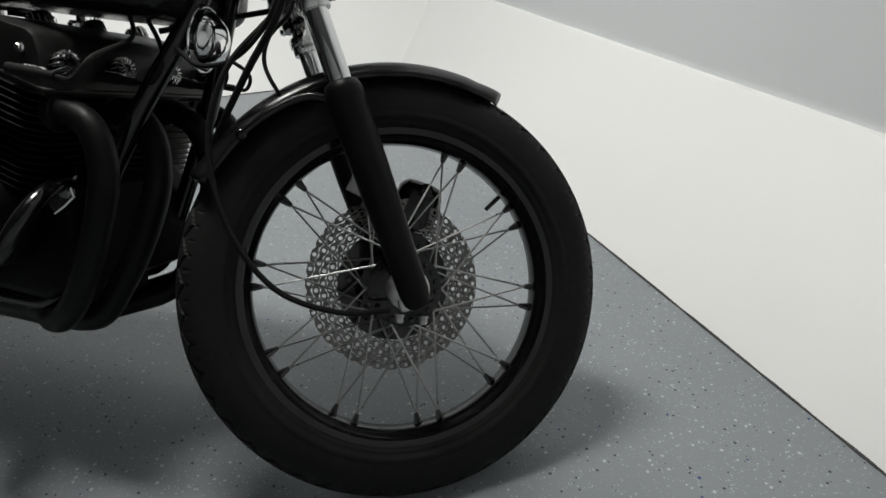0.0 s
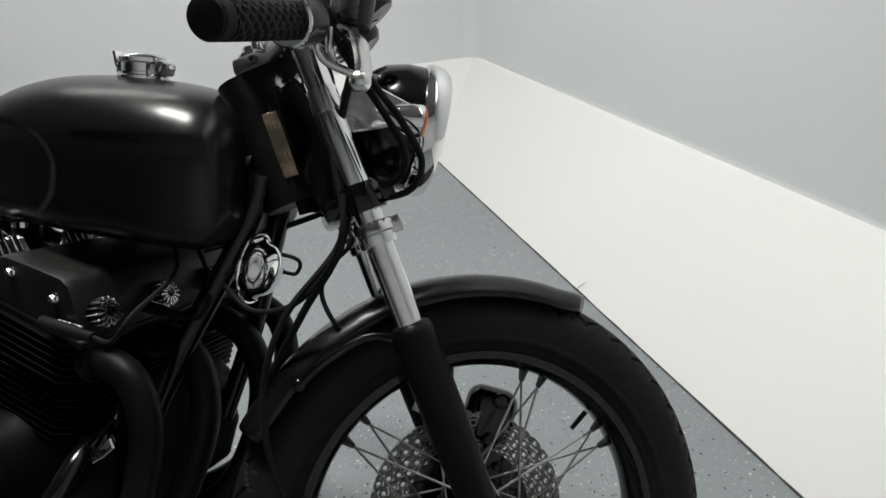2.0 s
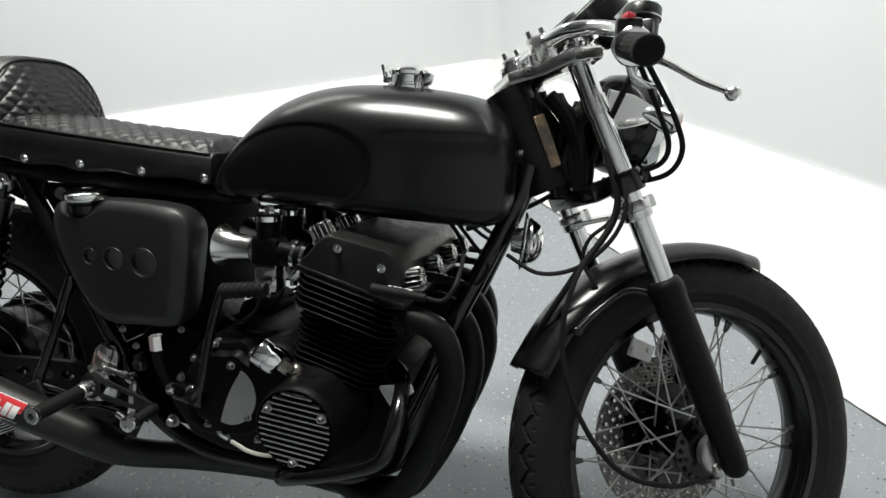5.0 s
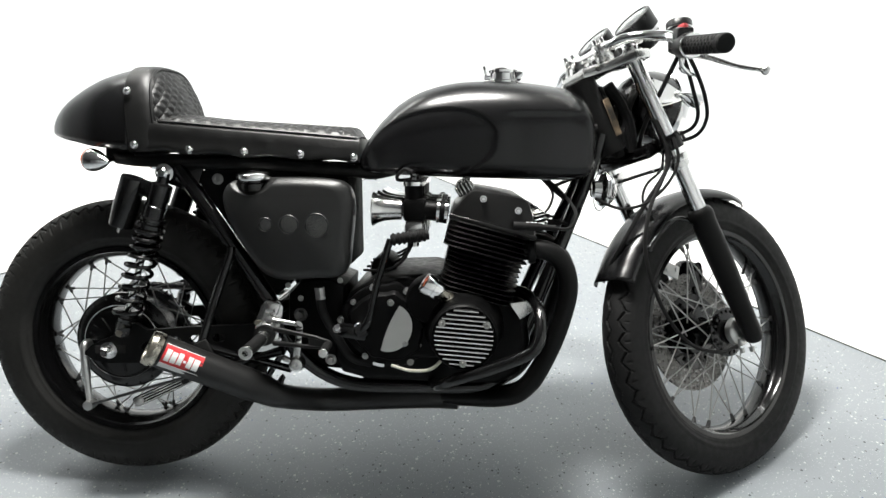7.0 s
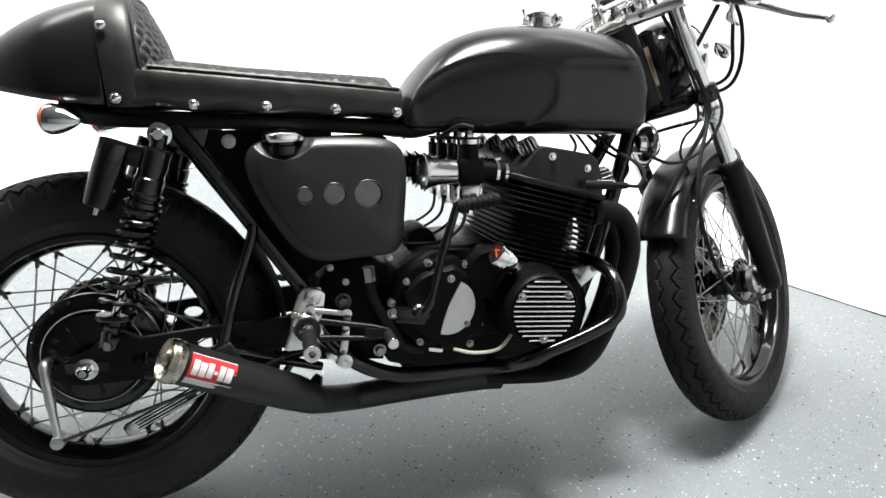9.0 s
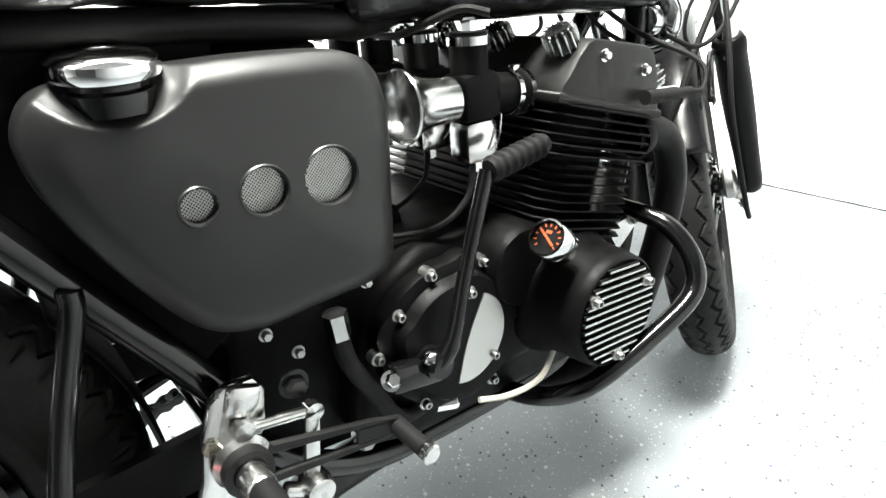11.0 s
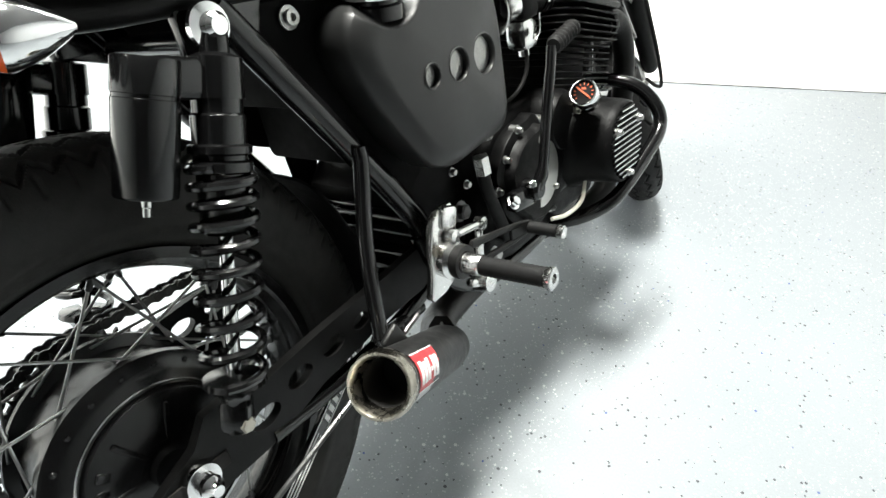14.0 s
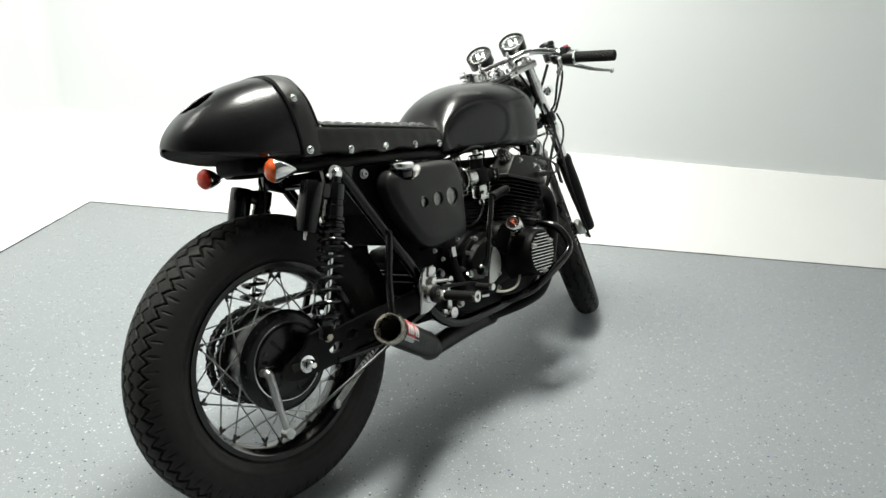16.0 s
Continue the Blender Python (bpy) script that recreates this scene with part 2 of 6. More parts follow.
def merge(bm, other, m=Matrix()):
    me = bpy.data.meshes.new("tmp")
    other.to_mesh(me)
    other.free()
    me.transform(m)
    bm.from_mesh(me)
    bpy.data.meshes.remove(me)


def box(bm, sx, sy, sz, m=Matrix(), bevel=0.003, seg=2):
    b = bmesh.new()
    bmesh.ops.create_cube(b, size=1.0)
    bmesh.ops.scale(b, vec=(sx, sy, sz), verts=b.verts)
    if bevel:
        bmesh.ops.bevel(b, geom=list(b.edges), offset=min(bevel, 0.45 * min(sx, sy, sz)), segments=seg, affect="EDGES", profile=0.5)
    merge(bm, b, m)


def plate(bm, outline, t, m=Matrix(), bevel=0.0015, seg=1):
    """A flat plate: outline in local xy, thickness t about local z = 0."""
    b = bmesh.new()
    vs = [b.verts.new((x, y, -t / 2)) for x, y in outline]
    f = b.faces.new(vs)
    up = bmesh.ops.extrude_face_region(b, geom=[f])
    bmesh.ops.translate(b, vec=(0, 0, t), verts=[g for g in up["geom"] if isinstance(g, bmesh.types.BMVert)])
    bmesh.ops.recalc_face_normals(b, faces=b.faces)
    if bevel:
        rim = [e for e in b.edges if len(e.link_faces) == 2 and abs(e.verts[0].co.z - e.verts[1].co.z) < 1e-6]
        bmesh.ops.bevel(b, geom=rim, offset=min(bevel, t * 0.4), segments=seg, affect="EDGES", profile=0.5)
    merge(bm, b, m)


def hexbolt(bm, m, r=0.006, h=0.005):
    lathe(bm, [(1.35 * r, 0), (1.35 * r, 0.0012)], m, 16)
    lathe(bm, [(r, 0.0012), (r, h * 0.8), (0.8 * r, h), (0, h)], m, 6)


def capbolt(bm, m, r=0.005, h=0.006):
    lathe(bm, [(r, 0), (r, h * 0.8), (0.85 * r, h), (0.5 * r, h), (0.5 * r, h * 0.4), (0, h * 0.4)], m, 14)


def dome(bm, m, r, h, n=16, k=4):
    lathe(bm, [(r * math.cos(a), h * math.sin(a)) for a in [math.pi / 2 * i / k for i in range(k + 1)]], m, n)


def mesh_of(bm, name, mats, sharp=38):
    bmesh.ops.recalc_face_normals(bm, faces=bm.faces)
    me = bpy.data.meshes.new(name)
    bm.to_mesh(me)
    bm.free()
    for mt in (mats if isinstance(mats, (list, tuple)) else [mats]):
        me.materials.append(mt)
    me.polygons.foreach_set("use_smooth", [True] * len(me.polygons))
    if sharp:
        me.set_sharp_from_angle(angle=radians(sharp))
    return me


def part(name, bm, material, parent, label="", m=None, sharp=38):
    """One mesh object under a thing or a part."""
    me = bm if isinstance(bm, bpy.types.Mesh) else mesh_of(bm, name, material, sharp)
    ob = new(name, me)
    ob.parent = parent
    if m is not None:
        ob.matrix_basis = m
    if label:
        ob["label"] = label
    return ob


def setting(name, bm, material, label, category, m=None):
    ob = new(name, mesh_of(bm, name, material))
    if m is not None:
        ob.matrix_world = m
    return tagged(ob, label, category, "", "structure")


def mirror_y(pts):
    return [(p[0], -p[1], p[2]) for p in pts]


# ---- the room ----
SPAN, CH, EAST = 9.0, 0.38, 4.7
b = bm_new()
box(b, SPAN, SPAN, 0.1, pose(SPAN / 2, -SPAN / 2, -0.05), 0)
setting("floor", b, FLOOR, "grey epoxy floor with white and black flakes", "floor", ROOM)


def wedge(bm, x0, x1, mitre):
    """A sloped skirting along x at y = 0, rising away from the floor, mitred at its start."""
    prof = [(0.0, 0.0), (CH, CH), (CH + 0.02, CH), (CH + 0.02, -0.1), (0.0, -0.1)]
    rows = [[V((x0 - (y if mitre else 0), y, z)) for y, z in prof], [V((x1, y, z)) for y, z in prof]]
    vs = grid(bm, rows, False, True)
    bm.faces.new(vs[0][::-1])
    bm.faces.new(vs[1])


b = bm_new()
wedge(b, 0, SPAN, True)
setting("cove_1", b, COVE, "white sloping skirting board between floor and wall", "skirting", ROOM)
b = bm_new()
wedge(b, 0, SPAN, True)
setting("cove_2", b, COVE, "white sloping skirting board between floor and wall", "skirting",
        ROOM @ Matrix(((0, -1, 0, 0), (-1, 0, 0, 0), (0, 0, 1, 0), (0, 0, 0, 1))))
# south and east walls are unseen: dark and pale tones for the bike's reflections
for wname, cx, cy, sx, sy in (("wall_north", SPAN / 2 - 0.18, CH + 0.07, SPAN + 0.4, 0.1), ("wall_west", -CH - 0.07, -SPAN / 2 + 0.25, 0.1, SPAN + 1.0),
                              ("wall_unseen_south", SPAN / 2 - 0.25, -SPAN - 0.05, SPAN + 0.5, 0.1), ("wall_unseen_east", EAST + 0.05, -SPAN / 2 + 0.25, 0.1, SPAN + 0.5)):
    b = bm_new()
    box(b, sx, sy, CEIL + 0.1, pose(cx, cy, CEIL / 2 - 0.05), 0)
    if wname == "wall_unseen_south":
        setting(wname, b, UNSEEN_WALL, "unseen wall, dark grey to keep reflections dark", "wall", ROOM)
    else:
        setting(wname, b, WALL, "plain pale grey painted wall", "wall", ROOM)
# ceiling out of view, added dark so the bike's top reflects little light
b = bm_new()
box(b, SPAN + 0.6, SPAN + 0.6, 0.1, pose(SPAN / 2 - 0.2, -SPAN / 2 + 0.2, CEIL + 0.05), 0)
setting("ceiling", b, CEILING, "unseen ceiling, dark to keep reflections dark", "ceiling", ROOM)
b = bm_new()
RC = 0.09
for_arc = [(-CH - 0.0199 + RC - RC * math.cos(radians(90 * k / 14)), CH + 0.0199 - RC + RC * math.sin(radians(90 * k / 14))) for k in range(15)]
rows = [[V((x, y, z)) for z in (0.3, CEIL)] for x, y in for_arc]
rows += [[V((-CH - 0.05, CH + 0.05, z)) for z in (0.3, CEIL)]]
vs = grid(b, rows, True, False)
b.faces.new([r[0] for r in vs])
b.faces.new([r[1] for r in vs][::-1])
setting("trim_corner", b, WALL, "rounded plaster corner between two pale walls", "wall", ROOM)
# dark joint at the foot of the sloping boards, and a hairline crack
JOINT = paint("dark_joint", (0.05, 0.05, 0.048), 0.7, vary=0.3, big=30)
for jname, mm in (("trim_joint_1", ROOM), ("trim_joint_2", ROOM @ Matrix(((0, -1, 0, 0), (-1, 0, 0, 0), (0, 0, 1, 0), (0, 0, 0, 1))))):
    b = bm_new()
    pts = []
    rng = random.Random(3)
    for k in range(120):
        x = EAST * k / 119
        pts.append(V((x, -0.0005, 0.001)))
    tube(b, pts, [0.0028 * rng.uniform(0.6, 1.25) for _ in pts], 6)
    setting(jname, b, JOINT, "thin dark joint between floor and sloping board", "joint", mm)
b = bm_new()
pts = [(1.365, 0.0, 0.0004), (1.378, -0.001, 0.0107), (1.386, 0.012, 0.0237), (1.388, 0.022, 0.0337)]
tube(b, smooth(pts, 4), [0.0022, 0.002, 0.0018, 0.0016, 0.0014, 0.0013, 0.0012, 0.0011, 0.001, 0.0009, 0.0008, 0.0007, 0.0005], 5)
setting("trim_crack", b, JOINT, "short dark hairline crack in the white sloping board", "crack", ROOM)

# ---- the motorcycle ----
AXLE = 0.320
bike = new("motorcycle")
bike.matrix_world = pose(-0.0019, -0.0935, 0.0183, -17.604, 0.583, 2.290)
tagged(bike, "black cafe racer motorcycle leaning over with front wheel turned", "motorcycle")

RAKE, TURN = radians(26.5), radians(34.0)
STEM = V((1.363, 0, 0.2934))
SAXIS = V((-math.sin(RAKE), 0, math.cos(RAKE)))
STEER = Matrix.Translation(STEM) @ Matrix.Rotation(TURN, 4, SAXIS) @ Matrix.Translation(-STEM)
FRONT = V((1.423, 0.007, 0.324))


def tri(t):
    t = t - math.floor(t)
    return 4 * abs(t - 0.5) - 1


def tyre_mesh(R, bead, width, kind):
    nu, nv = 960, 104
    bh, a = (R - bead) / 2 + 0.004, width / 2
    rc = R - bh
    verts, faces = [], []
    for i in range(nu):
        th = i / nu
        ct, st = math.cos(2 * math.pi * th), math.sin(2 * math.pi * th)
        for j in range(nv):
            ph = radians(-148 + 296 * j / (nv - 1))
            sy, cy = math.sin(ph), math.cos(ph)
            y = a * math.copysign(abs(sy) ** 0.9, sy)
            r = rc + bh * math.copysign(abs(cy) ** 0.85, cy)
            d = 0.0
            if kind == "front" and abs(ph) < radians(82):
                z1 = tri(th * 46) * 0.006
                for y0, s in ((-0.03, 1), (0.03, -1), (0.0, 1)):
                    if abs(y - y0 - s * z1) < 0.002:
                        d = 0.004
                if 0.034 < abs(y) < 0.041 and (th * 92) % 1 < 0.16:
                    d = 0.0015
            if kind == "rear" and abs(ph) < radians(78):
                z1 = tri(th * 66) * 0.006
                for y0, s in ((-0.041, 1), (-0.0205, -1), (0.0, 1), (0.0205, -1), (0.041, 1)):
                    if abs(y - y0 - s * z1) < 0.0019:
                        d = 0.0045
                if 0.046 < abs(y) < 0.0545 and (th * 66 + (0.5 if y > 0 else 0)) % 1 < 0.1:
                    d = 0.002
            if radians(104) < abs(ph) < radians(112):
                d = -0.0015
            if radians(118) < abs(ph) < radians(121):
                d = 0.001
            k = 1 - d / bh
            r2, y2 = rc + (r - rc) * k, y * k
            verts.append((r2 * ct, y2, r2 * st))
    for i in range(nu):
        for j in range(nv - 1):
            i2 = (i + 1) % nu
            faces.append((i * nv + j, i * nv + j + 1, i2 * nv + j + 1, i2 * nv + j))
    me = bpy.data.meshes.new("tyre")
    me.from_pydata(verts, [], faces)
    me.materials.append(DUSTY if kind == "rear" else RUBBER)
    me.polygons.foreach_set("use_smooth", [True] * len(me.polygons))
    me.set_sharp_from_angle(angle=radians(50))
    return me


ROLL = Matrix.Rotation(radians(-90), 4, "X")  # turns local z to +y


def rim_mesh(bead, inner, half):
    b = bm_new()
    e = bead - inner
    prof = [(inner, -half * 0.35), (inner + e * 0.25, -half * 0.62), (inner + e * 0.55, -half * 0.75), (inner + e * 0.7, -half * 0.98), (bead + 0.005, -half),
            (bead + 0.006, -half * 0.9), (bead - 0.002, -half * 0.82), (bead - 0.004, 0), (bead - 0.002, half * 0.82), (bead + 0.006, half * 0.9), (bead + 0.005, half),
            (inner + e * 0.7, half * 0.98), (inner + e * 0.55, half * 0.75), (inner + e * 0.25, half * 0.62), (inner, half * 0.35)]
    lathe(b, prof, ROLL, 96, closed=True)
    return mesh_of(b, "rim", GLOSS)


def spoke_mesh(hub_r, hub_y, rim_r, rim_y, swing):
    """One spoke from its hub flange at angle 0 to the rim, swung round by some degrees."""
    p = V((hub_r, hub_y, 0))
    q = V((rim_r * math.cos(radians(swing)), rim_y, rim_r * math.sin(radians(swing))))
    d = (q - p).normalized()
    b = bm_new()
    tube(b, [p - d * 0.004, q], 0.0017, 6)
    count = len(b.faces)
    tube(b, [q - d * 0.019, q - d * 0.017, q + d * 0.002], [0.0022, 0.0036, 0.0036], 6)
    for k, f in enumerate(b.faces):
        f.material_index = int(k >= count)
    return mesh_of(b, "spoke", (STEEL, DARKSTEEL))


def add_spokes(wheel, hubs, rim_r, count, phase=0.0):
    for hub_r, hub_y, rim_y in hubs:
        for swing in (46, -46):
            me = spoke_mesh(hub_r, hub_y * (1.0 if swing > 0 else 0.86), rim_r, rim_y, swing)
            for k in range(count):
                ang = phase + 360.0 * k / count + (swing < 0) * 180.0 / count + (hub_y > 0) * 90.0 / count
                part("spoke", me, None, wheel, m=Matrix.Rotation(radians(ang), 4, "Y"))


# front wheel
b = bm_new()
lathe(b, [(0.012, -0.075), (0.022, -0.072), (0.026, -0.052), (0.05, -0.047), (0.058, -0.044), (0.058, -0.039), (0.036, -0.034), (0.031, -0.02), (0.031, 0.02), (0.036, 0.03),
          (0.058, 0.034), (0.058, 0.04), (0.03, 0.045), (0.025, 0.07), (0.012, 0.072)], ROLL, 40)
for k in range(20):
    a = 2 * math.pi * k / 20
    lathe(b, [(0.004, 0), (0.004, 0.003), (0, 0.003)], to((0.05 * math.cos(a), -0.047, 0.05 * math.sin(a)), (0, -1, 0)), 8)
front_wheel = part("front_wheel", b, GLOSS, bike, "black spoked front wheel with drilled disc", STEER @ Matrix.Translation(FRONT) @ pose(0, 0, 0, 1.4, 0, 0))
part("tyre", tyre_mesh(0.3335, 0.242, 0.092, "front"), None, front_wheel, "black rubber tyre with zigzag tread")
part("rim", rim_mesh(0.243, 0.226, 0.036), None, front_wheel, "gloss black rim")
add_spokes(front_wheel, ((0.053, -0.043, -0.005), (0.053, 0.037, 0.005)), 0.228, 10, 4)
b = bm_new()
tube(b, [(0.222, 0, 0.0), (0.19, -0.004, 0.0)], [0.004, 0.0035], 8)
part("valve", b, PLASTIC, front_wheel, m=Matrix.Rotation(radians(-47), 4, "Y"))


def drilled_disc(r0, r1, t, rows, cols):
    """A brake disc: a ring of cells, each with a round hole through it."""
    b = bm_new()
    dr = (r1 - r0) / rows
    n = 8
    for i in range(rows):
        for j in range(cols):
            a0, a1 = 2 * math.pi * (j + 0.5 * (i % 2)) / cols, 2 * math.pi * (j + 1 + 0.5 * (i % 2)) / cols
            ra, rb = r0 + i * dr, r0 + (i + 1) * dr
            am, rm = (a0 + a1) / 2, (ra + rb) / 2
            hole = 0.0037
            outer, inner = [], []
            for k in range(n):
                s = 2 * math.pi * (k + 0.5) / n
                x, y = math.cos(s), math.sin(s)
                q = max(abs(x), abs(y))
                u, w = x / q, y / q
                outer.append((rm + u * dr / 2, am + w * (a1 - a0) / 2))
                inner.append((rm + hole * x, am + hole * y / rm))
            for side in (-t / 2, t / 2):
                vo = [b.verts.new((r * math.cos(a), side, r * math.sin(a))) for r, a in outer]
                vi = [b.verts.new((r * math.cos(a), side, r * math.sin(a))) for r, a in inner]
                for k in range(n):
                    f = (vo[k], vo[(k + 1) % n], vi[(k + 1) % n], vi[k])
                    b.faces.new(f if side < 0 else f[::-1])
                if side < 0:
                    first = vi
            for k in range(n):
                b.faces.new((first[k], first[(k + 1) % n], vi[(k + 1) % n], vi[k]))
    rows2 = [[V((r1 * math.cos(2 * math.pi * k / 120), h, r1 * math.sin(2 * math.pi * k / 120))) for k in range(120)] for h in (-t / 2, t / 2)]
    grid(b, rows2, False, True)
    me = bpy.data.meshes.new("brake_disc")
    b.to_mesh(me)
    b.free()
    me.materials.append(DISC)
    return me


disc = part("brake_disc", drilled_disc(0.088, 0.146, 0.006, 5, 36), None, front_wheel, "drilled steel brake disc", Matrix.Translation((0, 0.06, 0)))
b = bm_new()
lathe(b, [(0.04, -0.006), (0.06, -0.008), (0.094, -0.006), (0.094, 0.005), (0.04, 0.005)], ROLL, 48, closed=True)
for k in range(6):
    a = 2 * math.pi * k / 6
    hexbolt(b, to((0.076 * math.cos(a), -0.007, 0.076 * math.sin(a)), (0, -1, 0)), 0.006, 0.006)
part("disc_carrier", b, GLOSS, disc)

# rear wheel
b = bm_new()
lathe(b, [(0.012, -0.07), (0.03, -0.07), (0.03, -0.06), (0.096, -0.058), (0.108, -0.052), (0.114, -0.046), (0.114, -0.036), (0.102, -0.03), (0.1, 0.03), (0.112, 0.036), (0.112, 0.042),
          (0.06, 0.05), (0.03, 0.07), (0.012, 0.07)], ROLL, 64)
for k in range(20):
    a = 2 * math.pi * k / 20
    dome(b, to((0.105 * math.cos(a), -0.0535, 0.105 * math.sin(a)), (0, -1, 0)), 0.0035, 0.002, 8, 2)
rear_wheel = part("rear_wheel", b, SATIN, bike, "black spoked rear wheel with drum brake", Matrix.Translation((0.008, -0.009, AXLE - 0.002)))
part("tyre", tyre_mesh(0.3295, 0.214, 0.114, "rear"), None, rear_wheel, "fat black rubber tyre with zigzag tread")
part("rim", rim_mesh(0.216, 0.196, 0.046), None, rear_wheel, "gloss black rim")
add_spokes(rear_wheel, ((0.109, -0.041, -0.006), (0.108, 0.039, 0.006)), 0.198, 10, 0)
b = bm_new()
lathe(b, [(0, -0.078), (0.02, -0.078), (0.022, -0.07), (0.06, -0.068), (0.08, -0.064), (0.084, -0.057), (0.084, -0.052)], ROLL, 56)
drum = part("brake_drum", b, SATIN, rear_wheel, "black brake drum plate with cast ribs")
for k in range(7):
    b = bm_new()
    box(b, 0.05, 0.004, 0.006, Matrix.Rotation(-radians(20 + 360 * k / 7), 4, "Y") @ pose(0.045, -0.068, 0), 0.0015, 1)
    part("cast_rib", b, SATIN, drum)
b = bm_new()
tube(b, [V((0.087 * math.cos(2 * math.pi * k / 64), -0.0592, 0.087 * math.sin(2 * math.pi * k / 64))) for k in range(64)], 0.0015, 6, closed=True)
part("polished_ring", b, ALLOY, drum)
for k, wdt in enumerate((0.011, 0.009, 0.01, 0.008, 0.011)):
    b = bm_new()
    box(b, wdt, 0.003, 0.016, Matrix.Rotation(radians(-118 + 15 * k), 4, "Y") @ pose(0, -0.0665, 0.065), 0.0012, 1)
    part("raised_mark", b, GLOSS, drum)
b = bm_new()
teeth = 48
plate(b, [(r * math.cos(a), r * math.sin(a)) for k in range(teeth) for r, a in ((0.105, 2 * math.pi * (k - 0.22) / teeth), (0.112, 2 * math.pi * (k + 0.0) / teeth), (0.105, 2 * math.pi * (k + 0.22) / teeth))],
      0.007, ROLL @ pose(0, 0, 0.066), 0.0008)
part("sprocket", b, DARKSTEEL, rear_wheel, "toothed rear sprocket")

# ---- tank ----
def interp(x, xs, ys):
    return float(np.interp(x, xs, ys))


def hermite(x, xs, ys):
    """A smooth curve through the knots."""
    xs, ys = list(xs), list(ys)
    i = max(0, min(len(xs) - 2, next((k for k in range(len(xs) - 1) if x <= xs[k + 1]), len(xs) - 2)))
    h = xs[i + 1] - xs[i]
    t = max(0.0, min(1.0, (x - xs[i]) / h))

    def slope(k):
        if k == 0:
            return (ys[1] - ys[0]) / (xs[1] - xs[0])
        if k == len(xs) - 1:
            return (ys[-1] - ys[-2]) / (xs[-1] - xs[-2])
        return (ys[k + 1] - ys[k - 1]) / (xs[k + 1] - xs[k - 1])

    m0, m1 = slope(i) * h, slope(i + 1) * h
    return (2 * t ** 3 - 3 * t * t + 1) * ys[i] + (t ** 3 - 2 * t * t + t) * m0 + (-2 * t ** 3 + 3 * t * t) * ys[i + 1] + (t ** 3 - t * t) * m1


TX = [0.576, 0.582, 0.597, 0.622, 0.664, 0.718, 0.783, 0.849, 0.915, 0.98, 1.03, 1.062, 1.082, 1.093]
TTOP = [0.731, 0.755, 0.787, 0.821, 0.861, 0.889, 0.904, 0.908, 0.906, 0.899, 0.889, 0.873, 0.848, 0.81]
TBOT = [0.724, 0.713, 0.706, 0.704, 0.702, 0.699, 0.696, 0.694, 0.692, 0.69, 0.689, 0.692, 0.705, 0.732]
TWID = [0.088, 0.104, 0.113, 0.117, 0.121, 0.127, 0.133, 0.137, 0.137, 0.134, 0.127, 0.117, 0.1, 0.074]


def ease(t):
    t = max(0.0, min(1.0, t))
    return t * t * (3 - 2 * t)


def tank():
    b = bm_new()
    nu, nv = 250, 260
    rows = []
    for i in range(nu):
        s = 0.5 - 0.5 * math.cos(math.pi * i / (nu - 1))
        x = TX[0] + (TX[-1] - TX[0]) * s
        top, bot, w = hermite(x, TX, TTOP), hermite(x, TX, TBOT), hermite(x, TX, TWID)
        zc, up, dn = bot + (top - bot) * 0.42, (top - bot) * 0.58, (top - bot) * 0.42
        ring = []
        for j in range(nv):
            a = 2 * math.pi * j / nv
            c, s2 = math.cos(a), math.sin(a)
            e = 2.5 if s2 > 0 else 6.0
            y = w * math.copysign(abs(c) ** (2 / e), c)
            z = zc + (up if s2 > 0 else dn) * math.copysign(abs(s2) ** (2 / e), s2)
            if s2 < 0:
                y *= 1 - 0.03 * abs(s2)
            # knee hollows: a narrow step all round and a flat floor
            k = ((x - 0.738) / 0.138) ** 2 + ((z - 0.764 - 0.12 * (x - 0.738)) / 0.076) ** 2
            if abs(c) > 0.4:
                y -= math.copysign(0.0044 * ease((1.08 - k) / 0.24) + 0.0008 * max(0.0, 1 - k), y)
            # flat flanks below a low shoulder in front of the hollows
            shelf = ease((x - 0.87) / 0.06) * ease((1.085 - x) / 0.04) * ease((0.838 - z) / 0.016)
            if abs(c) > 0.4:
                y -= math.copysign(0.0045 * shelf, y)
            ring.append(V((x, y, z)))
        rows.append(ring)
    vs = grid(b, rows, False, True)
    b.faces.new(vs[0][::-1])
    b.faces.new(vs[-1])
    return b


fuel_tank = part("fuel_tank", tank(), SATIN, bike, "satin black fuel tank with knee hollows", sharp=60)
b = bm_new()
CAP = to((0.893, 0.0, 0.9055), (0.0, 0, 1), (1, 0, 0))
lathe(b, [(0.037, -0.006), (0.037, 0.003), (0.034, 0.005), (0.034, 0.008), (0.03, 0.009), (0.03, 0.02), (0.033, 0.022), (0.034, 0.027), (0.03, 0.031), (0.018, 0.035), (0, 0.0365)], CAP, 40)
fuel_cap = part("fuel_cap", b, CHROME, fuel_tank, "chrome flip-up fuel filler cap")
b = bm_new()
box(b, 0.006, 0.026, 0.022, CAP @ pose(-0.041, 0, 0.026, 0, -14, 0), 0.002)
box(b, 0.02, 0.02, 0.01, CAP @ pose(-0.033, 0, 0.012), 0.002)
part("latch", b, CHROME, fuel_cap)
b = bm_new()
box(b, 0.014, 0.03, 0.02, CAP @ pose(0.036, 0, 0.015, 0, 25, 0), 0.004)
part("hinge", b, CHROME, fuel_cap)

# ---- seat and tail cowl ----
def seat_half(x):
    return hermite(x, [0.08, 0.2, 0.34, 0.46, 0.585], [0.143, 0.142, 0.137, 0.126, 0.108])


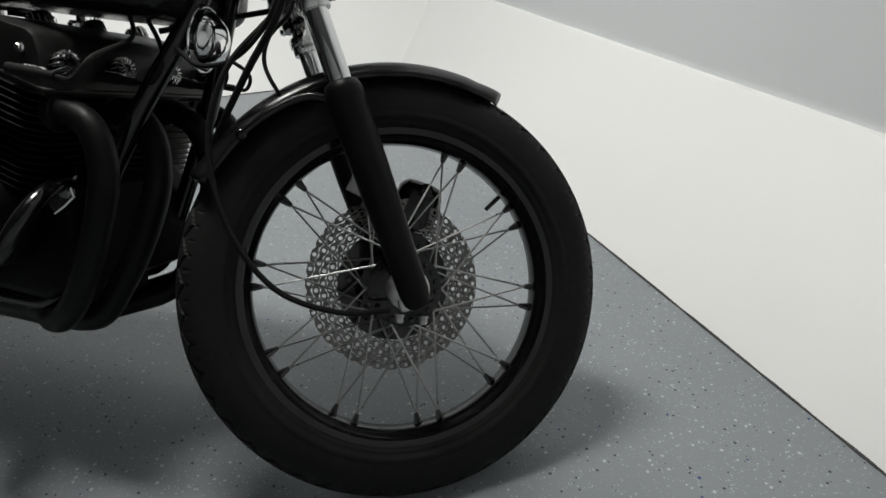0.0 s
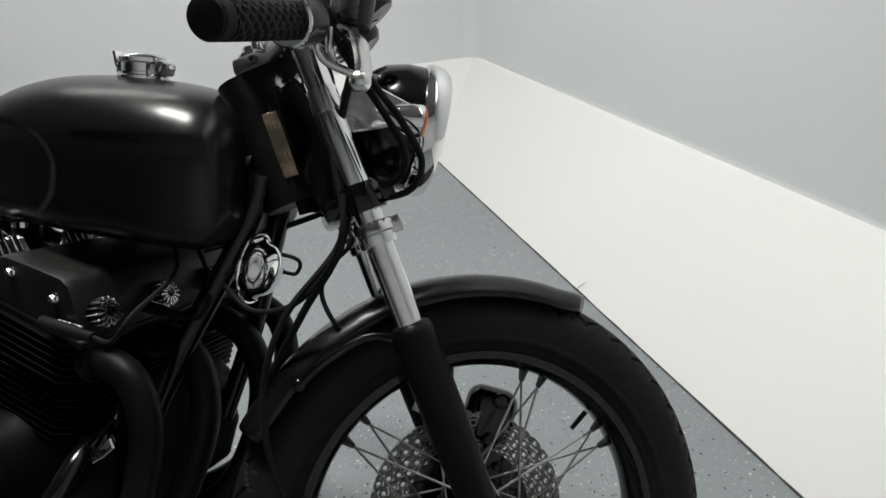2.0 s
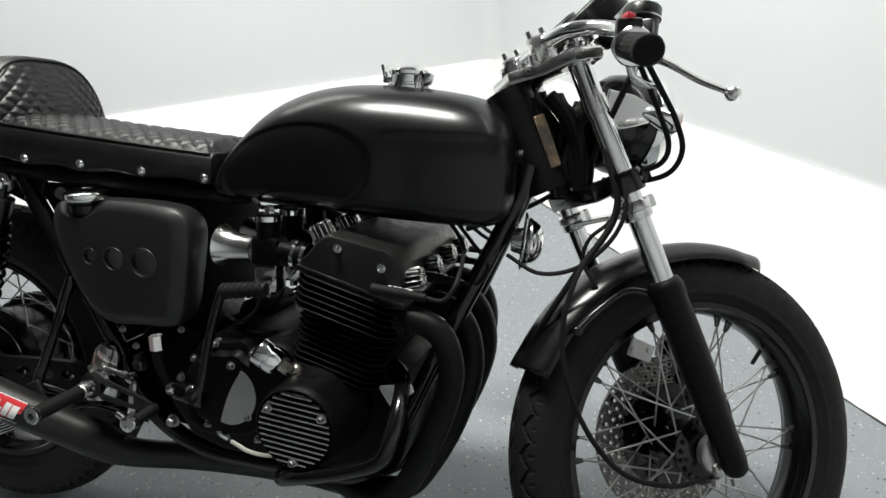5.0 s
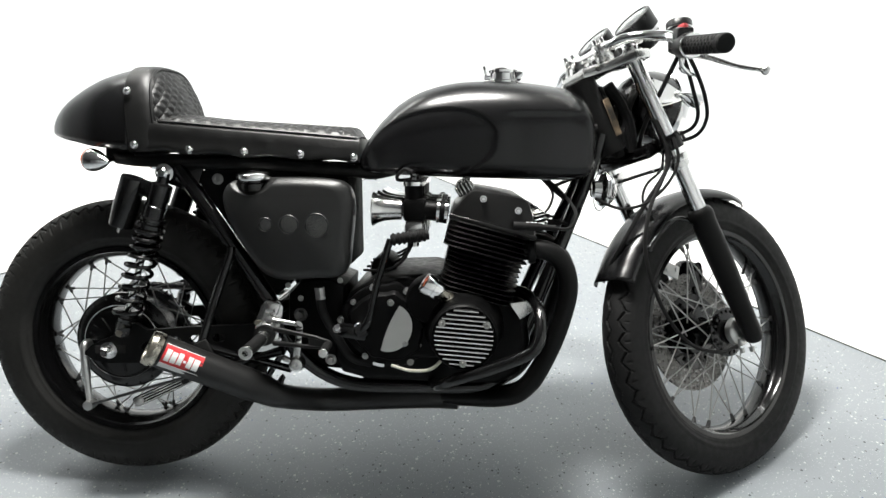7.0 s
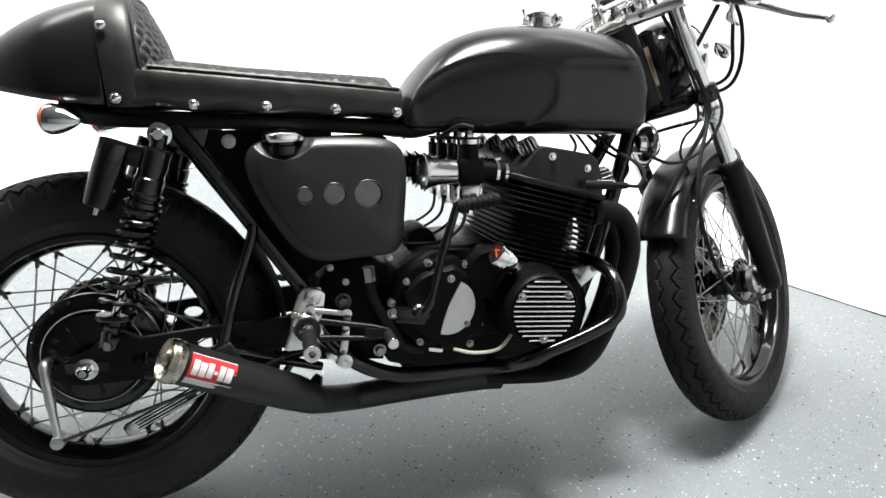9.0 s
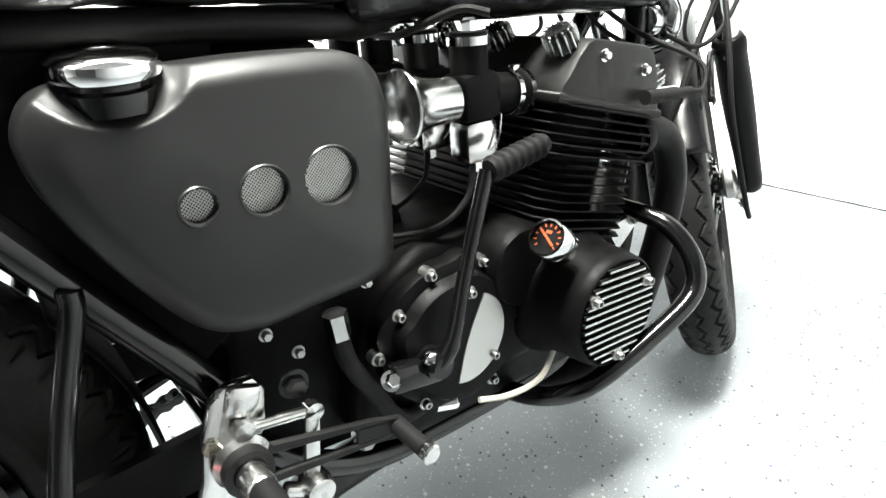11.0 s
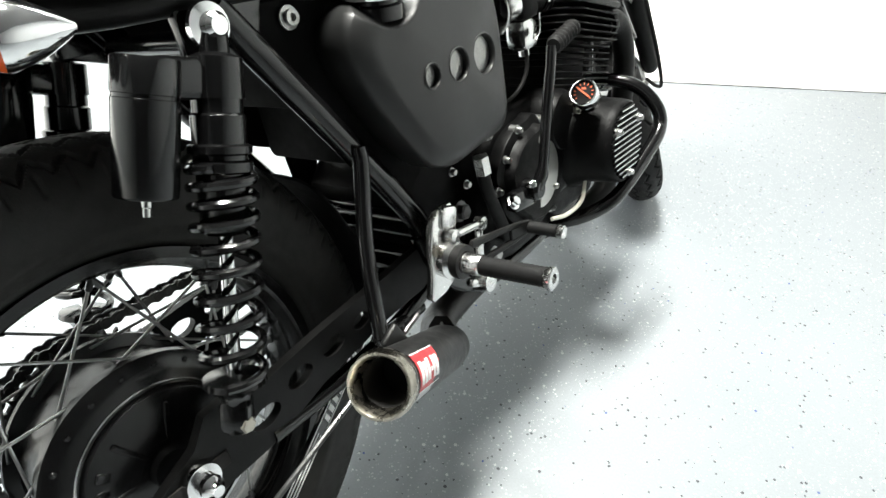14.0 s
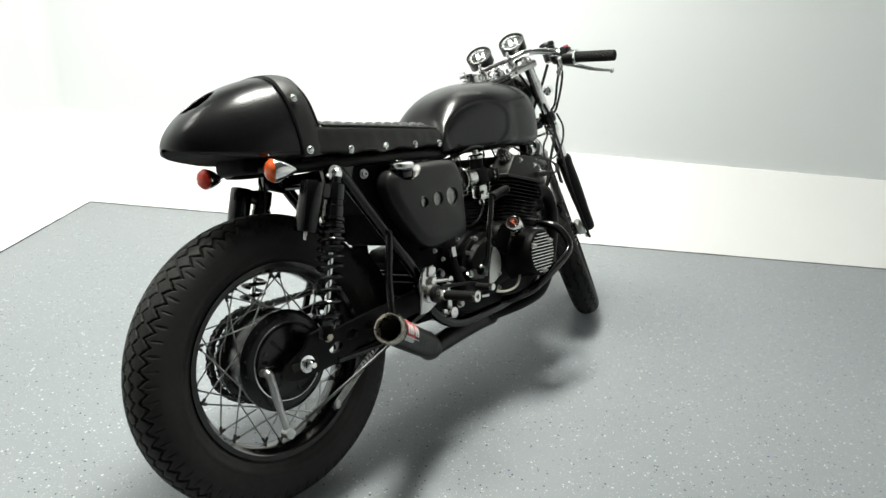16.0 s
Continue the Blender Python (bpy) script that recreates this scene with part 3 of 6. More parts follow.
def seat_edge(x):
    return hermite(x, [0.08, 0.18, 0.3, 0.45, 0.585], [0.822, 0.814, 0.803, 0.79, 0.778])


def seat_low(x):
    return hermite(x, [0.08, 0.11, 0.3, 0.58], [0.757, 0.757, 0.745, 0.732])


b = bm_new()
rows = []
for i in range(60):
    x = 0.1 + (0.58 - 0.1) * i / 59
    w, e, l = seat_half(x) - max(0.0, 0.165 - x) * 0.1, seat_edge(x), seat_low(x)
    wob = 0.0007 * math.sin(x * 70) + 0.0005 * math.sin(x * 151)
    l += 0.005 * math.sin(math.pi * (x - 0.11) / 0.1155) ** 2
    ring = []
    side = [(w - 0.018, e + 0.004), (w - 0.007, e + 0.002), (w - 0.001, e - 0.006), (w + 0.001 + wob, e - 0.02), (w + 0.002 + wob, (e + l) / 2), (w + 0.001, l + 0.012 + wob), (w + 0.004, l + 0.005 + wob), (w + 0.001, l + wob), (w - 0.012, l - 0.003)]
    for y, z in side:
        ring.append(V((x, -y, z)))
    for y, z in side[::-1]:
        ring.append(V((x, y, z)))
    rows.append(ring)
vs = grid(b, rows, False, True)
b.faces.new(vs[0][::-1])
b.faces.new(vs[-1])
seat = part("seat", b, LEATHER, bike, "black leather seat with diamond stitching and chrome studs", sharp=60)


def quilt(u, v, cell, depth):
    """Height of a diamond-stitched pad at u, v metres."""
    p, q = (u + v) / cell, (u - v) / cell
    dp, dq = abs(p - round(p)), abs(q - round(q))
    d = min(dp, dq)
    return depth * (1 - math.exp(-(d / 0.16) ** 1.2))


b = bm_new()
rows = []
NU, NV = 190, 84
for i in range(NU):
    x = 0.165 + (0.574 - 0.165) * i / (NU - 1)
    w, e = seat_half(x) - 0.014, seat_edge(x)
    row = []
    for j in range(NV):
        s = -1 + 2 * j / (NV - 1)
        y = w * s
        crown = 0.02 * (1 - abs(s) ** 2.6)
        fade = min(1.0, (1 - abs(s)) / 0.08, (0.574 - x) / 0.012)
        z = e + 0.003 + crown * interp(x, [0.16, 0.3, 0.574], [0.8, 0.7, 1.0]) + fade * quilt(x, y, 0.032, 0.0045) + 0.002 * fade
        if x > 0.555:
            z -= (x - 0.555) ** 2 * 40
        row.append(V((x, y, z)))
    rows.append(row)
grid(b, rows)
part("seat_top", b, LEATHER, seat, "diamond-quilted seat top", sharp=70)

# back bolster: quilted front face, plain leather sides
HBASE, HTOP = 0.815, 0.944


def hump_arch(s, grow=0.0):
    """y, z on the bolster's arch, s from -1 to 1."""
    a = math.pi * (s + 1) / 2
    c, d = math.cos(a), math.sin(a)
    return -(0.141 + grow) * math.copysign(abs(c) ** 0.66, c), 0.755 + (HTOP - 0.757 + grow) * abs(d) ** 0.7


def bolster_face(y, z):
    """x of the bolster's bulging front face; its flanks fall back towards the sides."""
    t = max(0.0, min(1.0, (HTOP - 0.006 - z) / (HTOP - 0.006 - HBASE)))
    return 0.136 + 0.044 * t ** 1.5 + 0.012 * math.sin(math.pi * t) - 0.034 * min(1.0, abs(y) / 0.14) ** 3


b = bm_new()
rows = []
for u, g in ((0.0, -0.004), (0.04, 0.002), (0.3, 0.003), (0.6, 0.003), (0.85, 0.002), (0.95, -0.001), (1.0, -0.006)):
    row = []
    for k in range(81):
        y, z = hump_arch(-1 + 2 * k / 80, g)
        x0 = 0.084 + 0.012 * max(0.0, (0.9 - z) / 0.14)
        row.append(V((x0 + (bolster_face(y, z) - x0) * u, y, z)))
    rows.append(row)
grid(b, rows)
part("bolster_side", b, LEATHER, seat, "plain leather band round the bolster", sharp=60)
b = bm_new()
rows = []
for i in range(70):
    t = i / 69
    row = []
    for j in range(97):
        s = -1 + 2 * j / 96
        y0, z0 = hump_arch(s, -0.006)
        z0 = max(z0, HBASE)
        z = HBASE + (z0 - HBASE) * (1 - t)
        fade = max(0.0, min(1.0, t / 0.06, (1 - t) / 0.05, (1 - abs(s)) / 0.06))
        row.append(V((bolster_face(y0, z) + fade * quilt(y0, z, 0.027, 0.005), y0, z)))
    rows.append(row)
grid(b, rows)
part("bolster_front", b, LEATHER, seat, "diamond-quilted bolster", sharp=70)
b = bm_new()
for side in (-1, 1):
    arch = [hump_arch(-1 + k / 16, -0.003) for k in range(2, 17)]
    tube(b, smooth([V((bolster_face(y, z) + 0.001, side * abs(y), z)) for y, z in arch], 3), 0.003, 6)
    tube(b, smooth([(x, side * (seat_half(x) - 0.006), seat_edge(x) + 0.003) for x in [0.16 + 0.0415 * k for k in range(11)]], 3), 0.0032, 6)
part("piping", b, LEATHER, seat)
b = bm_new()
dome(b, Matrix(), 0.0075, 0.005, 18, 5)
lathe(b, [(0.009, 0), (0.009, 0.0008), (0.007, 0.0012)], Matrix(), 18)
stud = mesh_of(b, "stud", CHROME)
for side in (-1, 1):
    for x, z in ((0.11, 0.769), (0.226, 0.758), (0.341, 0.754), (0.457, 0.748), (0.568, 0.741)):
        part("stud", stud, None, seat, m=to((x, side * (seat_half(x) + 0.002), z), (0, side, 0)))
    part("stud", stud, None, seat, m=to((0.098, side * 0.1345, 0.881), (0, side, 0.25)))

CX = [-0.138, -0.134, -0.124, -0.103, -0.077, -0.036, 0.005, 0.051, 0.092]
CTOP = [0.811, 0.824, 0.84, 0.862, 0.881, 0.905, 0.923, 0.936, 0.943]
CBOT = [0.808, 0.803, 0.798, 0.791, 0.785, 0.776, 0.768, 0.762, 0.759]
CWID = [0.01, 0.026, 0.043, 0.065, 0.086, 0.108, 0.125, 0.135, 0.139]


def cowl(inset):
    b = bm_new()
    rows = []
    for i in range(70):
        s = (i / 69) ** 1.7
        x = CX[0] + inset * 0.6 + (CX[-1] - CX[0] - inset * 0.6) * s
        top, bot, w = hermite(x, CX, CTOP) - inset, hermite(x, CX, CBOT), max(0.004, hermite(x, CX, CWID) - inset)
        row = []
        for k in range(49):
            a = math.pi * k / 48
            c, d = math.cos(a), math.sin(a)
            row.append(V((x, -w * math.copysign(abs(c) ** 0.78, c), bot + (top - bot) * abs(d) ** 0.82)))
        rows.append(row)
    return b, rows


b, rows = cowl(0.0)
# a round-ended opening for the tail light in the crown of the cowl
LIGHT = V((-0.046, 0.0, 0.893))
vs = [[b.verts.new(p) for p in row] for row in rows]
for i in range(69):
    for j in range(48):
        c = (rows[i][j] + rows[i + 1][j] + rows[i + 1][j + 1] + rows[i][j + 1]) / 4
        if ((c.x - LIGHT.x) / 0.038) ** 2 + (c.y / 0.035) ** 2 < 1:
            continue
        b.faces.new((vs[i][j], vs[i + 1][j], vs[i + 1][j + 1], vs[i][j + 1]))
tail = part("tail_cowl", b, SATIN, bike, "satin black rounded tail cowl", sharp=60)
sol = tail.modifiers.new("thick", "SOLIDIFY")
sol.thickness, sol.offset = 0.004, -1
b = bm_new()
lathe(b, [(0, 0.006), (0.03, 0.005), (0.042, 0.0), (0.044, -0.012), (0.0, -0.012)], to(LIGHT + V((0.012, 0, -0.017)), (-0.62, 0, 0.78), (0, 1, 0)), 32)
part("tail_light", b, TAILRED, tail, "dark red tail light set into the cowl")
b = bm_new()
rows = []
for k in range(24):
    x = CX[0] + 0.004 + (CX[-1] - CX[0] - 0.004) * (k / 23) ** 1.4
    w, z = hermite(x, CX, CWID) - 0.003, hermite(x, CX, CBOT) + 0.002
    rows.append([V((x, w * s, z)) for s in (-1, -0.5, 0, 0.5, 1)])
grid(b, rows)
box(b, 0.1, 0.12, 0.035, pose(0.045, 0, 0.753, 0, 4, 0), 0.012)
plate(b, [(0.57, -0.1), (0.57, 0.1), (0.1, 0.128), (0.1, -0.128)], 0.006, pose(0, 0, 0.755, 0, 3, 0))
part("seat_pan", b, MATTE, bike)

# ---- front end, built straight ahead and turned with the steering ----
def leg(z, y):
    """A point of a fork leg's axis."""
    return V((1.429 - 0.4736 * (z - 0.312), y, z))


LEGDIR = (leg(1, 0) - leg(0, 0)).normalized()
for side, text in ((-1, "black lower fork leg"), (1, "black lower fork leg")):
    y = 0.1 * side
    b = bm_new()
    prof = [(0.0, -0.012), (0.013, -0.012), (0.019, -0.006), (0.022, 0.012), (0.0225, 0.06), (0.0238, 0.1), (0.0258, 0.15), (0.027, 0.2), (0.027, 0.25), (0.0265, 0.29), (0.028, 0.3), (0.028, 0.312), (0.024, 0.322), (0.019, 0.325)]
    lathe(b, prof, to(leg(0.312, y), LEGDIR), 28)
    box(b, 0.032, 0.022, 0.04, to(leg(0.312, y), LEGDIR, (1, 0, 0)) @ pose(0.004, 0, 0.006), 0.008)
    fork_leg = part("fork_leg", b, EXHAUST, bike, text, STEER)
    b = bm_new()
    tube(b, [leg(0.598, y), leg(0.936, y)], 0.0175, 28)
    part("fork_tube", b, CHROME, fork_leg, "polished chrome fork tube")
    b = bm_new()
    lathe(b, [(0.018, -0.016), (0.0225, -0.016), (0.0235, -0.013), (0.0235, -0.003), (0.0255, -0.001), (0.0255, 0.01), (0.0235, 0.013), (0.018, 0.013)], to(leg(0.712, y), LEGDIR), 28, closed=True)
    box(b, 0.02, 0.014, 0.02, to(leg(0.712, y), LEGDIR, (1, 0, 0)) @ pose(0.026, 0, 0.002), 0.003)
    part("fork_collar", b, ALLOY, fork_leg, "bright alloy fork collar")
b = bm_new()
plate(b, [(-0.012, -0.078), (0.012, -0.078), (0.02, -0.05), (0.02, 0.05), (0.012, 0.078), (-0.012, 0.078), (-0.006, 0.0)], 0.008, to(leg(0.706, 0), LEGDIR, (1, 0, 0)))
part("fork_brace", b, ALLOY, bike, "flat alloy fork brace", STEER)
b = bm_new()
box(b, 0.05, 0.155, 0.03, to(leg(0.752, 0), LEGDIR, (1, 0, 0)) @ pose(-0.022, 0, 0), 0.01)
for side in (-1, 1):
    lathe(b, [(0.017, -0.017), (0.027, -0.017), (0.028, -0.01), (0.028, 0.012), (0.026, 0.017), (0.017, 0.017)], to(leg(0.752, 0.1 * side), LEGDIR), 28, closed=True)
    box(b, 0.02, 0.03, 0.024, to(leg(0.752, 0.1 * side), LEGDIR, (1, 0, 0)) @ pose(0.03, 0, 0), 0.004)
part("lower_clamp", b, GLOSS, bike, "black lower fork clamp", STEER)
b = bm_new()
TOPM = to(leg(0.934, 0), (-0.25, 0, 0.968), (1, 0, 0))
plate(b, [(0.03, -0.125), (0.03, -0.075), (0.0, -0.045), (-0.012, 0), (0.0, 0.045), (0.03, 0.075), (0.03, 0.125), (-0.02, 0.13), (-0.045, 0.07), (-0.085, 0.035), (-0.088, -0.035), (-0.045, -0.07), (-0.02, -0.13)], 0.022, TOPM, 0.005, 2)
for side in (-1, 1):
    lathe(b, [(0.017, -0.012), (0.026, -0.012), (0.027, 0.0), (0.026, 0.013), (0.0, 0.013)], TOPM @ pose(0, 0.1 * side, 0), 26)
top_clamp = part("top_clamp", b, ALLOY, bike, "polished alloy top fork clamp", STEER)
for side in (-1, 1):
    b = bm_new()
    lathe(b, [(0.017, 0), (0.0175, 0.008), (0.015, 0.01), (0.012, 0.01), (0.012, 0.016), (0, 0.017)], TOPM @ pose(0, 0.1 * side, 0.013), 6 * 3)
    part("fork_cap", b, CHROME, top_clamp)
    for dx, dy in ((-0.055, 0.03), (-0.055, 0.062), (-0.02, 0.05)):
        b = bm_new()
        capbolt(b, TOPM @ pose(dx, dy * side, 0.011), 0.0055, 0.012)
        part("bolt", b, CHROME, top_clamp)
    b = bm_new()
    capbolt(b, to(TOPM @ V((-0.06, -0.052 * side, 0.0)), (-0.4, -side, 0)), 0.006, 0.008)
    part("bolt", b, DARKSTEEL, top_clamp)
b = bm_new()
lathe(b, [(0.02, 0), (0.021, 0.006), (0.02, 0.014), (0.013, 0.016), (0.013, 0.024), (0, 0.026)], TOPM @ pose(-0.062, 0, 0.011), 18)
part("stem_nut", b, CHROME, top_clamp, "chrome steering stem nut")

# handlebar
BAR = [(1.1, 0, 0.97), (1.1, -0.055, 0.97), (1.112, -0.1, 0.974), (1.132, -0.14, 0.967), (1.143, -0.177, 0.953), (1.145, -0.205, 0.937), (1.129, -0.257, 0.895), (1.103, -0.312, 0.869), (1.0765, -0.367, 0.8435)]
BARDIR = (V(BAR[-1]) - V(BAR[6])).normalized()
b = bm_new()
tube(b, smooth(mirror_y(BAR)[:0:-1] + BAR, 5), 0.011, 16)
bars = part("handlebar", b, CHROME, bike, "chrome low handlebar", STEER)
for side in (-1, 1):
    b = bm_new()
    mm = pose(1.098, 0.05 * side, 0.962, 0, -25, 0)
    box(b, 0.04, 0.026, 0.044, mm, 0.007)
    clamp = part("bar_clamp", b, ALLOY, bars, "polished bar clamp")
    for dx in (-0.012, 0.012):
        b = bm_new()
        capbolt(b, mm @ pose(dx, 0, 0.02), 0.0052, 0.012)
        part("bolt", b, CHROME, clamp)

    def g(p, s=side):
        return V((p[0], -p[1] * s, p[2]))

    # grip with a lattice of raised ribs
    a0, a1 = g(V(BAR[6]) + BARDIR * 0.006), g(V(BAR[-1]) + BARDIR * 0.006)
    mm = to(a0, a1 - a0)
    length = (a1 - a0).length
    b = bm_new()
    rows = []
    for i in range(66):
        h = length * 0.84 * i / 65
        row = []
        for k in range(56):
            a = 2 * math.pi * k / 56
            u, w = h / 0.0135, a * 9 / (2 * math.pi)
            p, q = (u + w), (u - w)
            d = min(abs(p - round(p)), abs(q - round(q)))
            rr = 0.0158 + 0.0022 * (1 if d < 0.2 else 0)
            row.append(mm @ V((rr * math.cos(a), rr * math.sin(a), h)))
        rows.append(row)
    vs = grid(b, rows, False, True)
    b.faces.new(vs[0][::-1])
    b.faces.new(vs[-1])
    grip = part("grip", b, GRIP, bars, "black rubber grip with a lattice pattern", sharp=50)
    b = bm_new()
    lathe(b, [(0.016, 0), (0.0178, 0.002), (0.0178, 0.016), (0.016, 0.0195), (0.011, 0.0208), (0, 0.021)], mm @ pose(0, 0, length * 0.84), 32)
    part("grip_end", b, GRIP, grip, "", None, 25)
    b = bm_new()
    lathe(b, [(0.012, -0.004), (0.0245, -0.004), (0.0255, -0.001), (0.0255, 0.002), (0.0235, 0.004), (0.012, 0.004)], mm @ pose(0, 0, -0.003), 32, closed=True)
    part("grip_ring", b, CHROME, bars)
    b = bm_new()
    lathe(b, [(0.012, -0.05), (0.02, -0.05), (0.0235, -0.046), (0.0245, -0.01), (0.023, -0.006), (0.012, -0.006)], mm, 28, closed=True)
    box(b, 0.03, 0.034, 0.03, to(g((1.14, -0.228, 0.915)), a1 - a0, (0, 0, 1)) @ pose(0.014, 0, 0), 0.005)
    housing = part("switch_housing", b, PLASTIC, bars, "black switch housing")
    if side < 0:
        b = bm_new()
        box(b, 0.014, 0.018, 0.012, to(V((1.133, -0.239, 0.94)), (0.15, 0, 1), (1, 0, 0)), 0.003)
        part("stop_switch", b, RED, housing, "red kill switch")
    # lever with its perch
    b = bm_new()
    blade = smooth([g(p) for p in ((1.182, -0.19, 0.918), (1.196, -0.212, 0.905), (1.198, -0.25, 0.88), (1.2, -0.3, 0.845), (1.196, -0.352, 0.816))], 6)
    n = len(blade)
    rows = []
    for i, p in enumerate(blade):
        t = (blade[min(i + 1, n - 1)] - blade[max(i - 1, 0)]).normalized()
        up = V((0.4, 0, 0.9))
        s1 = t.cross(up).normalized()
        s2 = s1.cross(t).normalized()
        wdt = interp(i / n, [0, 0.2, 0.5, 1], [0.014, 0.013, 0.011, 0.0075])
        thk = interp(i / n, [0, 0.2, 1], [0.006, 0.005, 0.004])
        rows.append([p + s1 * wdt * math.cos(2 * math.pi * k / 12) + s2 * thk * math.sin(2 * math.pi * k / 12) for k in range(12)])
    vs = grid(b, rows, False, True)
    b.faces.new(vs[0][::-1])
    b.faces.new(vs[-1])
    bmesh.ops.create_uvsphere(b, u_segments=18, v_segments=12, radius=0.0092, matrix=Matrix.Translation(g((1.195, -0.358, 0.813))))
    part("lever", b, ALLOY, bars, "polished lever with a ball end")
    b = bm_new()
    tube(b, [g((1.163, -0.19, 0.935)), g((1.18, -0.19, 0.925)), g((1.19, -0.195, 0.914))], [0.014, 0.013, 0.01], 12)
    part("lever_perch", b, PLASTIC, bars)
# brake fluid cup on the right
b = bm_new()
RES = to((1.187, -0.182, 0.924), (0.06, -0.04, 1))
lathe(b, [(0.0, 0), (0.02, 0), (0.0235, 0.003), (0.0245, 0.044), (0.0265, 0.046), (0.027, 0.06), (0.025, 0.063), (0.017, 0.0635), (0.016, 0.0625), (0, 0.0625)], RES, 36)
box(b, 0.016, 0.02, 0.034, RES @ pose(-0.018, -0.012, 0.02), 0.004)
cup = part("brake_reservoir", b, PLASTIC, bars, "round black brake fluid reservoir")
b = bm_new()
lathe(b, [(0.0262, 0.0445), (0.0274, 0.0445), (0.0274, 0.0465), (0.0262, 0.0465)], RES, 36, closed=True)
part("reservoir_ring", b, CHROME, cup)
b = bm_new()
for k, (sx, sy) in enumerate(((0.02, 0.0022), (0.014, 0.0016), (0.018, 0.0016))):
    box(b, sx, sy, 0.0006, RES @ pose(0.002, -0.006 + 0.006 * k, 0.0638), 0)
part("lid_print", b, SILVER_PRINT, cup)

# instruments
GAX = V((-0.74, 0, 0.672))
for gx, gy, gz in ((1.170, -0.076, 1.037), (1.166, 0.046, 1.039)):
    mm = to((gx, gy, gz), GAX, (0, 1, 0))
    b = bm_new()
    lathe(b, [(0.0, -0.072), (0.026, -0.072), (0.033, -0.064), (0.036, -0.042), (0.043, -0.036), (0.0455, -0.006), (0.0455, 0.002), (0.041, 0.003), (0.04, -0.004), (0.0, -0.004)], mm, 40)
    meter = part("instrument", b, PLASTIC, bike, "round instrument with a white-marked dial", STEER)
    b = bm_new()
    lathe(b, [(0.0365, -0.046), (0.044, -0.043), (0.0445, -0.036), (0.0365, -0.036)], mm, 40, closed=True)
    part("instrument_band", b, CHROME, meter)
    b = bm_new()
    lathe(b, [(0.0405, -0.0035), (0, -0.0032)], mm, 40)
    part("dial", b, GRIP, meter, "black dial face")
    b = bm_new()
    for k in range(21):
        a = radians(-130 + 260 * k / 20)
        box(b, 0.006 if k % 2 else 0.009, 0.0016, 0.0006, mm @ Matrix.Rotation(a, 4, "Z") @ pose(0.031, 0, -0.0026), 0)
    for x, y, sx, sy in ((0.004, 0.0, 0.012, 0.03), (-0.016, 0.0, 0.007, 0.022)):
        box(b, sx, sy, 0.0006, mm @ pose(x, y, -0.0026), 0)
    box(b, 0.03, 0.0018, 0.001, mm @ Matrix.Rotation(radians(130), 4, "Z") @ pose(0.012, 0, -0.0012), 0)
    part("dial_marks", b, WHITE_BAR, meter)
    b = bm_new()
    lathe(b, [(0.0412, 0.0012), (0.02, 0.0026), (0, 0.003)], mm, 40)
    ob = part("dial_glass", b, GLASS, meter)
    ob.visible_shadow = False
    b = bm_new()
    tube(b, [mm @ V((0, 0, -0.07)), (gx + 0.012, gy * 0.85, 0.965), (1.135, gy * 0.85, 0.938)], 0.006, 10)
    part("instrument_bracket", b, CHROME, meter)

# headlamp
HL = to((1.264, 0, 0.872), (0.985, 0, -0.12), (0, 0, 1)) @ Matrix.Scale(0.96, 4)
b = bm_new()
lathe(b, [(0.0, -0.075), (0.03, -0.072), (0.06, -0.056), (0.08, -0.03), (0.0885, 0.0), (0.09, 0.03), (0.086, 0.03), (0.08, 0.02), (0.0, 0.01)], HL, 56)
lamp = part("headlamp", b, GLOSS, bike, "round black headlamp with a chrome rim", STEER)
b = bm_new()
lathe(b, [(0.088, 0.026), (0.0945, 0.028), (0.0965, 0.036), (0.0955, 0.048), (0.091, 0.058), (0.0865, 0.062), (0.085, 0.058), (0.085, 0.03)], HL, 56, closed=True)
part("headlamp_rim", b, CHROME, lamp, "chrome headlamp rim")
b = bm_new()
lathe(b, [(0.0, 0.012), (0.03, 0.016), (0.06, 0.03), (0.085, 0.05)], HL, 48, caps=False)
part("reflector", b, CHROME, lamp)
b = bm_new()
rows = []
for i in range(14):
    r = 0.0865 * i / 13
    rows.append([HL @ V((max(r, 1e-4) * math.cos(2 * math.pi * k / 56), max(r, 1e-4) * math.sin(2 * math.pi * k / 56), 0.058 + 0.016 * (1 - (i / 13) ** 2) + 0.0006 * math.sin(k * math.pi / 2))) for k in range(56)])
grid(b, rows, False, True)
ob = part("headlamp_glass", b, GLASS, lamp, "fluted clear headlamp glass")
ob.visible_shadow = False
for side in (-1, 1):
    b = bm_new()
    plate(b, [(-0.06, -0.03), (-0.045, 0.032), (0.0, 0.028), (0.04, 0.012), (0.045, -0.006), (0.0, -0.022), (-0.03, -0.03)], 0.006, Matrix.Translation((1.235, 0.1 * side, 0.862)) @ Matrix.Rotation(radians(90), 4, "X"), 0.002)
    lathe(b, [(0.0178, -0.014), (0.0198, -0.014), (0.0198, 0.014), (0.0178, 0.014)], to(leg(0.865, 0.1 * side), LEGDIR), 24, closed=True)
    dome(b, to((1.262, 0.103 * side, 0.866), (0, side, 0)), 0.009, 0.007)
    part("lamp_bracket", b, ALLOY, lamp, "polished headlamp bracket")


